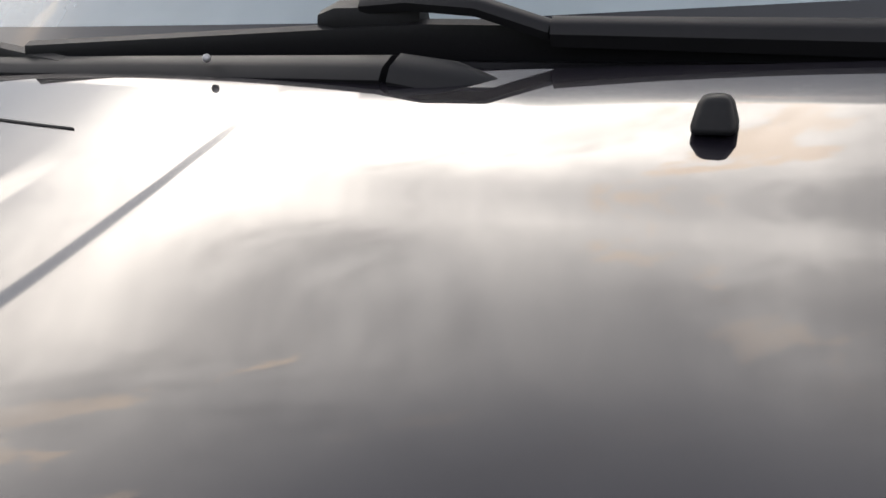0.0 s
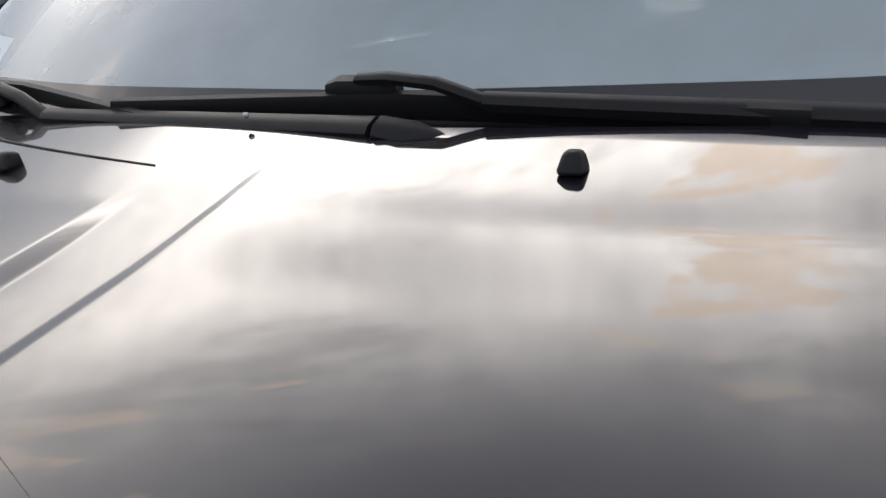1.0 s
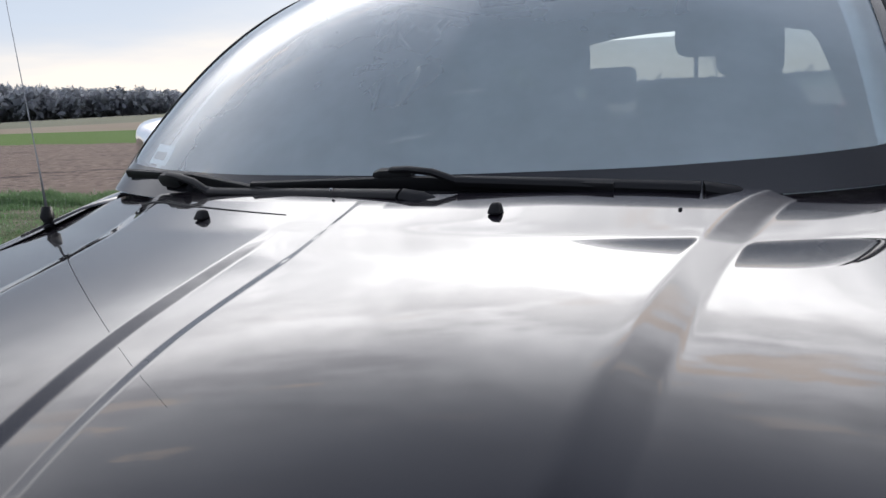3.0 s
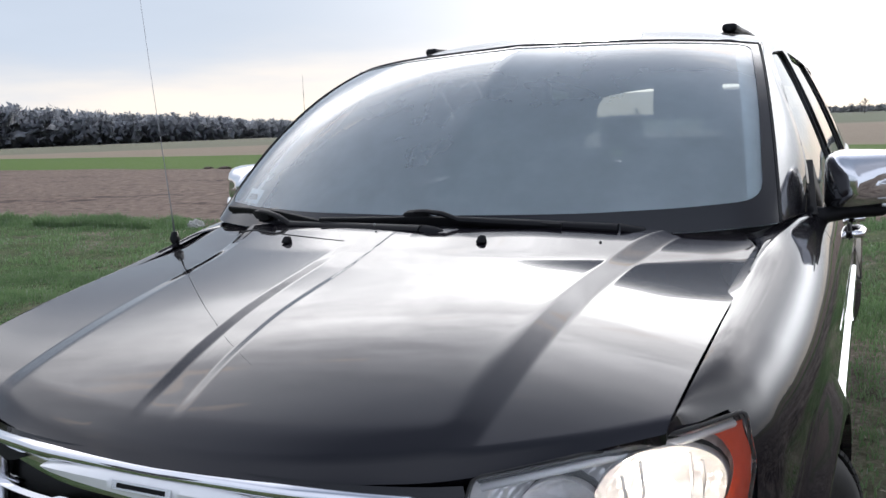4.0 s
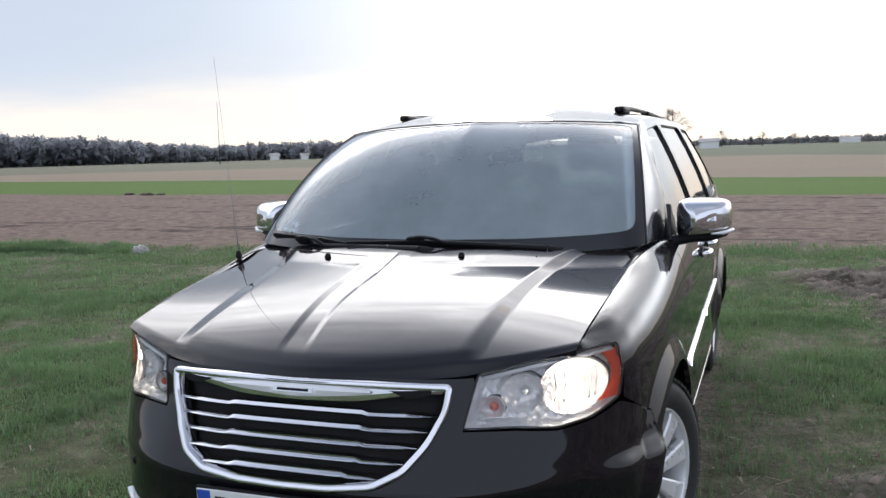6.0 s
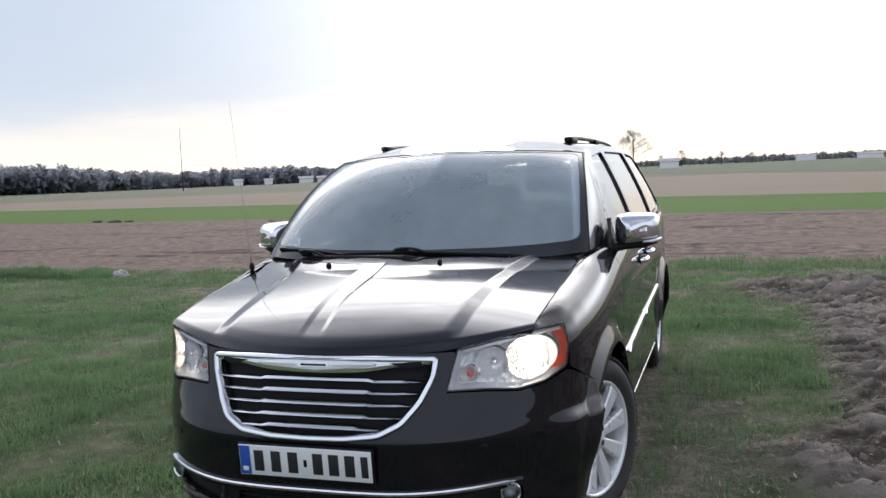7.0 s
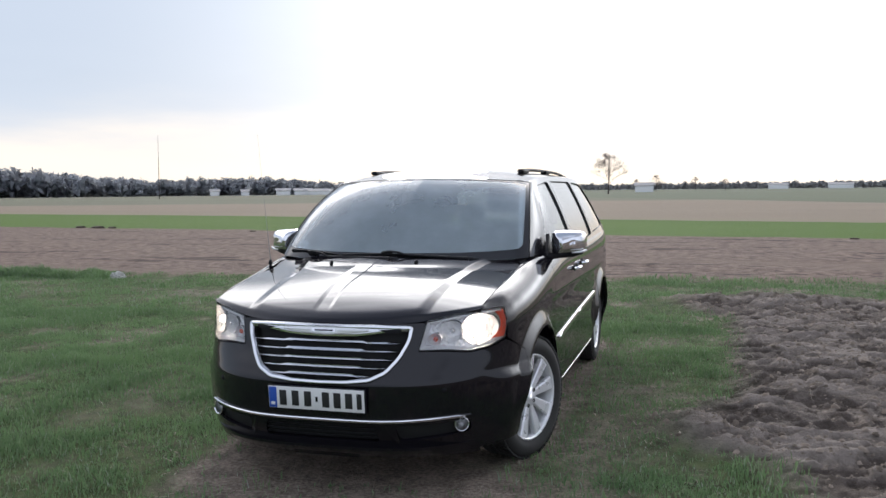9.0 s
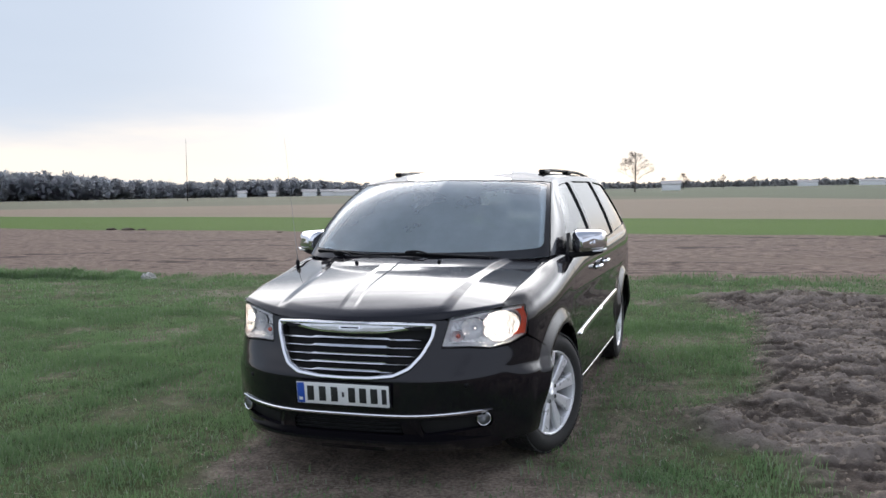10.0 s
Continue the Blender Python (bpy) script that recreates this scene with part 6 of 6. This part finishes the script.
def blades(name, label, n, x0, x1, y0, y1, long_a, long_b, wide, seed, dense=lambda x, y: np.ones_like(x)):
    r = np.random.RandomState(seed)
    x, y = x0 + (x1 - x0) * r.rand(n), y0 + (y1 - y0) * r.rand(n)
    clump = 0.5 + 0.5 * fractal(x, y, 0.45, 3, 21)
    patch = 0.5 + 0.5 * fractal(x, y, 1.6, 3, 22)
    soil, lane, pl = soil_share(x, y), lane_share(x, y), plough_share(x, y)
    want = (1 - soil) ** 2 * (1 - 0.86 * lane) * (1 - pl) * np.clip(-0.10 + 1.9 * clump * (0.25 + patch), 0.10, 1) * dense(x, y)
    under = (np.abs(x) < 0.8) & (y > 0.25) & (y < 4.95)
    ok = (r.rand(n) < want) & ~under
    x, y, clump = x[ok], y[ok], clump[ok]
    m = len(x)
    z = ground_z(x, y)
    ln = (long_a + (long_b - long_a) * r.rand(m)) * (0.28 + 1.9 * clump ** 2)
    a, lean = r.rand(m) * 6.283, 0.25 + 0.75 * r.rand(m)
    ca, sa = np.cos(a), np.sin(a)
    w = wide * (0.6 + 0.8 * r.rand(m))
    b = r.rand(m) * 6.283
    lx, ly = np.cos(b) * lean * ln * 0.75, np.sin(b) * lean * ln * 0.75
    base = np.stack([x, y, z - 0.004], 1)
    p0 = base + np.stack([ca * w, sa * w, 0 * w], 1)
    p1 = base - np.stack([ca * w, sa * w, 0 * w], 1)
    midp = base + np.stack([lx * 0.35, ly * 0.35, ln * 0.6], 1)
    p2 = midp + np.stack([ca * w, sa * w, 0 * w], 1) * 0.7
    p3 = midp - np.stack([ca * w, sa * w, 0 * w], 1) * 0.7
    tip = base + np.stack([lx, ly, ln * (1 - 0.35 * lean)], 1)
    verts = np.stack([p0, p1, p2, p3, tip], 1).reshape(-1, 3)
    k = np.arange(m) * 5
    faces = [f for i in k for f in ((i, i + 1, i + 3, i + 2), (i + 2, i + 3, i + 4))]
    me = bpy.data.meshes.new(name)
    me.from_pydata(verts.tolist(), [], [tuple(int(i) for i in f) for f in faces])
    me.materials.append(BLADES)
    me.update()
    tagged(new(name, me), label, "grass", kind="stuff")


blades("grass", "short green meadow grass with dry and trodden patches", 430000, -8.5, 4.5, -2.0, 6.0, 0.022, 0.085, 0.0034, 5)
blades("grass_far", "green meadow grass near the ploughed strip", 170000, -15, 9, 5.5, 12.5, 0.02, 0.085, 0.006, 6)
blades("grass_near", "short meadow grass in the foreground", 110000, -6.0, 3.0, -6.0, -1.9, 0.022, 0.075, 0.0034, 9)
blades("grass_tuft", "dark green tuft of taller grass", 13000, 1.2, 2.4, 0.0, 1.3, 0.035, 0.08, 0.004, 8, lambda x, y: np.exp(-((x - 1.78) / 0.28) ** 2 - ((y - 0.62) / 0.26) ** 2) * 1.6)

blades("meadow_weeds", "low broad-leaved weeds scattered through the meadow", 90000, -6.5, 3.2, -3.6, 5.0, 0.022, 0.055, 0.0085, 23, lambda x, y: 0.35 * smooth(0.10, 0.35, fractal(x, y, 0.5, 3, 61)))


def straws(count, seed):
    """Dry stalks lying on the trodden grass, as one mesh."""
    r = np.random.RandomState(seed)
    x, y = -6.5 + 9.5 * r.rand(count), -2.2 + 7.5 * r.rand(count)
    want = (0.10 + 0.9 * lane_share(x, y) + 0.5 * (fractal(x, y, 0.8, 3, 41) > 0.15)) * (1 - 0.7 * soil_share(x, y))
    ok = (r.rand(count) < want) & ~((np.abs(x) < 0.85) & (y > 0.1) & (y < 5.0))
    x, y = x[ok], y[ok]
    m = len(x)
    a, ln, w = r.rand(m) * 6.283, 0.015 + 0.075 * r.rand(m) ** 2, 0.0012 + 0.0022 * r.rand(m)
    ca, sa = np.cos(a), np.sin(a)
    xe, ye = x + ca * ln, y + sa * ln
    z0, z1 = ground_z(x, y) + 0.006 + 0.014 * r.rand(m), ground_z(xe, ye) + 0.006 + 0.02 * r.rand(m)
    v = np.stack([np.stack([x - sa * w, y + ca * w, z0], 1), np.stack([x + sa * w, y - ca * w, z0], 1),
                  np.stack([xe + sa * w, ye - ca * w, z1], 1), np.stack([xe - sa * w, ye + ca * w, z1], 1)], 1).reshape(-1, 3)
    k = Mat("dry_straw")
    k.set(color=k.ramp(k.island(), [(0.0, (0.09, 0.07, 0.05)), (0.6, (0.20, 0.165, 0.12)), (1.0, (0.40, 0.35, 0.28))]), rough=0.8, spec=0.2)
    tagged(new("dry_straw", mesh_of("dry_straw", v.tolist(), [(i, i + 1, i + 2, i + 3) for i in range(0, 4 * m, 4)], k.m, False)), "pale dry stalks lying in the trodden grass", "straw", kind="stuff")


straws(20000, 15)

# ---- clods on the churned soil, as one mesh ----
def clods(count, seed):
    r = np.random.RandomState(seed)
    base = [(1, 0, 0), (0.31, 0.95, 0), (-0.81, 0.59, 0), (-0.81, -0.59, 0), (0.31, -0.95, 0), (0.45, 0.2, 0.75), (-0.35, 0.45, 0.7), (-0.1, -0.5, 0.8)]
    tris = [(0, 1, 5), (1, 6, 5), (1, 2, 6), (2, 3, 6), (3, 7, 6), (3, 4, 7), (4, 0, 7), (0, 5, 7), (5, 6, 7)]
    base = np.array(base)
    x, y = 1.4 + 5.0 * r.rand(count), -2.2 + 11.2 * r.rand(count)
    ok = r.rand(count) < soil_share(x, y) * (0.35 + 0.65 * (fractal(x, y, 0.8, 3, 31) > -0.1))
    x, y = x[ok], y[ok]
    far = r.rand(len(x)) * 0.6 + 0.4
    size = (0.006 + 0.020 * r.rand(len(x)) ** 5) * (0.7 + far)
    z = ground_z(x, y)
    verts, faces = [], []
    for i in range(len(x)):
        a = r.rand() * 6.283
        c, s = math.cos(a), math.sin(a)
        p = base * (0.75 + 0.5 * r.rand(8, 1)) * size[i] * (1.0, 0.75, 0.7)
        q = np.stack([p[:, 0] * c - p[:, 1] * s + x[i], p[:, 0] * s + p[:, 1] * c + y[i], p[:, 2] + z[i] - size[i] * 0.12], 1)
        n = len(verts)
        verts.extend(q.tolist())
        faces.extend([(n + u, n + v, n + w) for u, v, w in tris])
    k = Mat("clod_soil")
    k.set(color=k.mix(k.island(), (0.110, 0.088, 0.070), (0.280, 0.230, 0.185)), rough=0.95, spec=0.1)
    k.bump(k.noise(60, 4, 0.6), 0.6, 0.01)
    tagged(new("soil_clods", mesh_of("soil_clods", verts, faces, k.m, True)), "loose grey-brown clods on churned soil", "soil", kind="stuff")


clods(26000, 12)


# ---- small heaps at the field edge and a pale stone in the grass ----
def lump(name, label, category, at, size, material, seed):
    """An uneven, flattened lump resting in the ground."""
    r = random.Random(seed)
    bm = bmesh.new()
    bmesh.ops.create_icosphere(bm, subdivisions=3, radius=1.0)
    for v in bm.verts:
        n = v.co.normalized()
        k = 1 + 0.22 * math.sin(5 * n.x + seed) * math.sin(6 * n.y) + 0.16 * math.sin(11 * n.z + 9 * n.x) + r.uniform(-0.05, 0.05)
        v.co = Vector((n.x * size[0] * k, n.y * size[1] * k, n.z * size[2] * k))
    me = bpy.data.meshes.new(name)
    bm.to_mesh(me)
    bm.free()
    me.materials.append(material)
    ob = tagged(new(name, me), label, category, group="heaps at the field edge" if name == "earth_heap" else "")
    ob.location = (at[0], at[1], float(ground_z(np.array([at[0]]), np.array([at[1]]))[0]) + size[2] * 0.35)
    return ob


HEAP = plain("dark_earth", (0.110, 0.085, 0.068), 0.95, grain=9, vary=0.5, bump=0.6)
STONE = plain("pale_stone", (0.46, 0.45, 0.42), 0.85, grain=20, vary=0.2, bump=0.3)
for i, (x, y, s) in enumerate(((-25.4, 29.6, 0.16), (-24.4, 29.5, 0.20), (-23.8, 29.7, 0.13), (-15.1, 26.8, 0.09), (6.1, 24.0, 0.08))):
    lump("earth_heap", "small dark heap of earth at the edge of the green strip", "earth", (x, y), (s * 1.5, s * 0.8, s * 0.42), HEAP, i + 2)
lump("stone", "pale stone lying in the grass by the ploughed strip", "stone", (-8.46, 9.67), (0.13, 0.10, 0.09), STONE, 9)
blades("edge_grass", "taller dark grass along the ploughed strip", 26000, -13.5, -8.6, 9.4, 10.5, 0.08, 0.20, 0.005, 14)
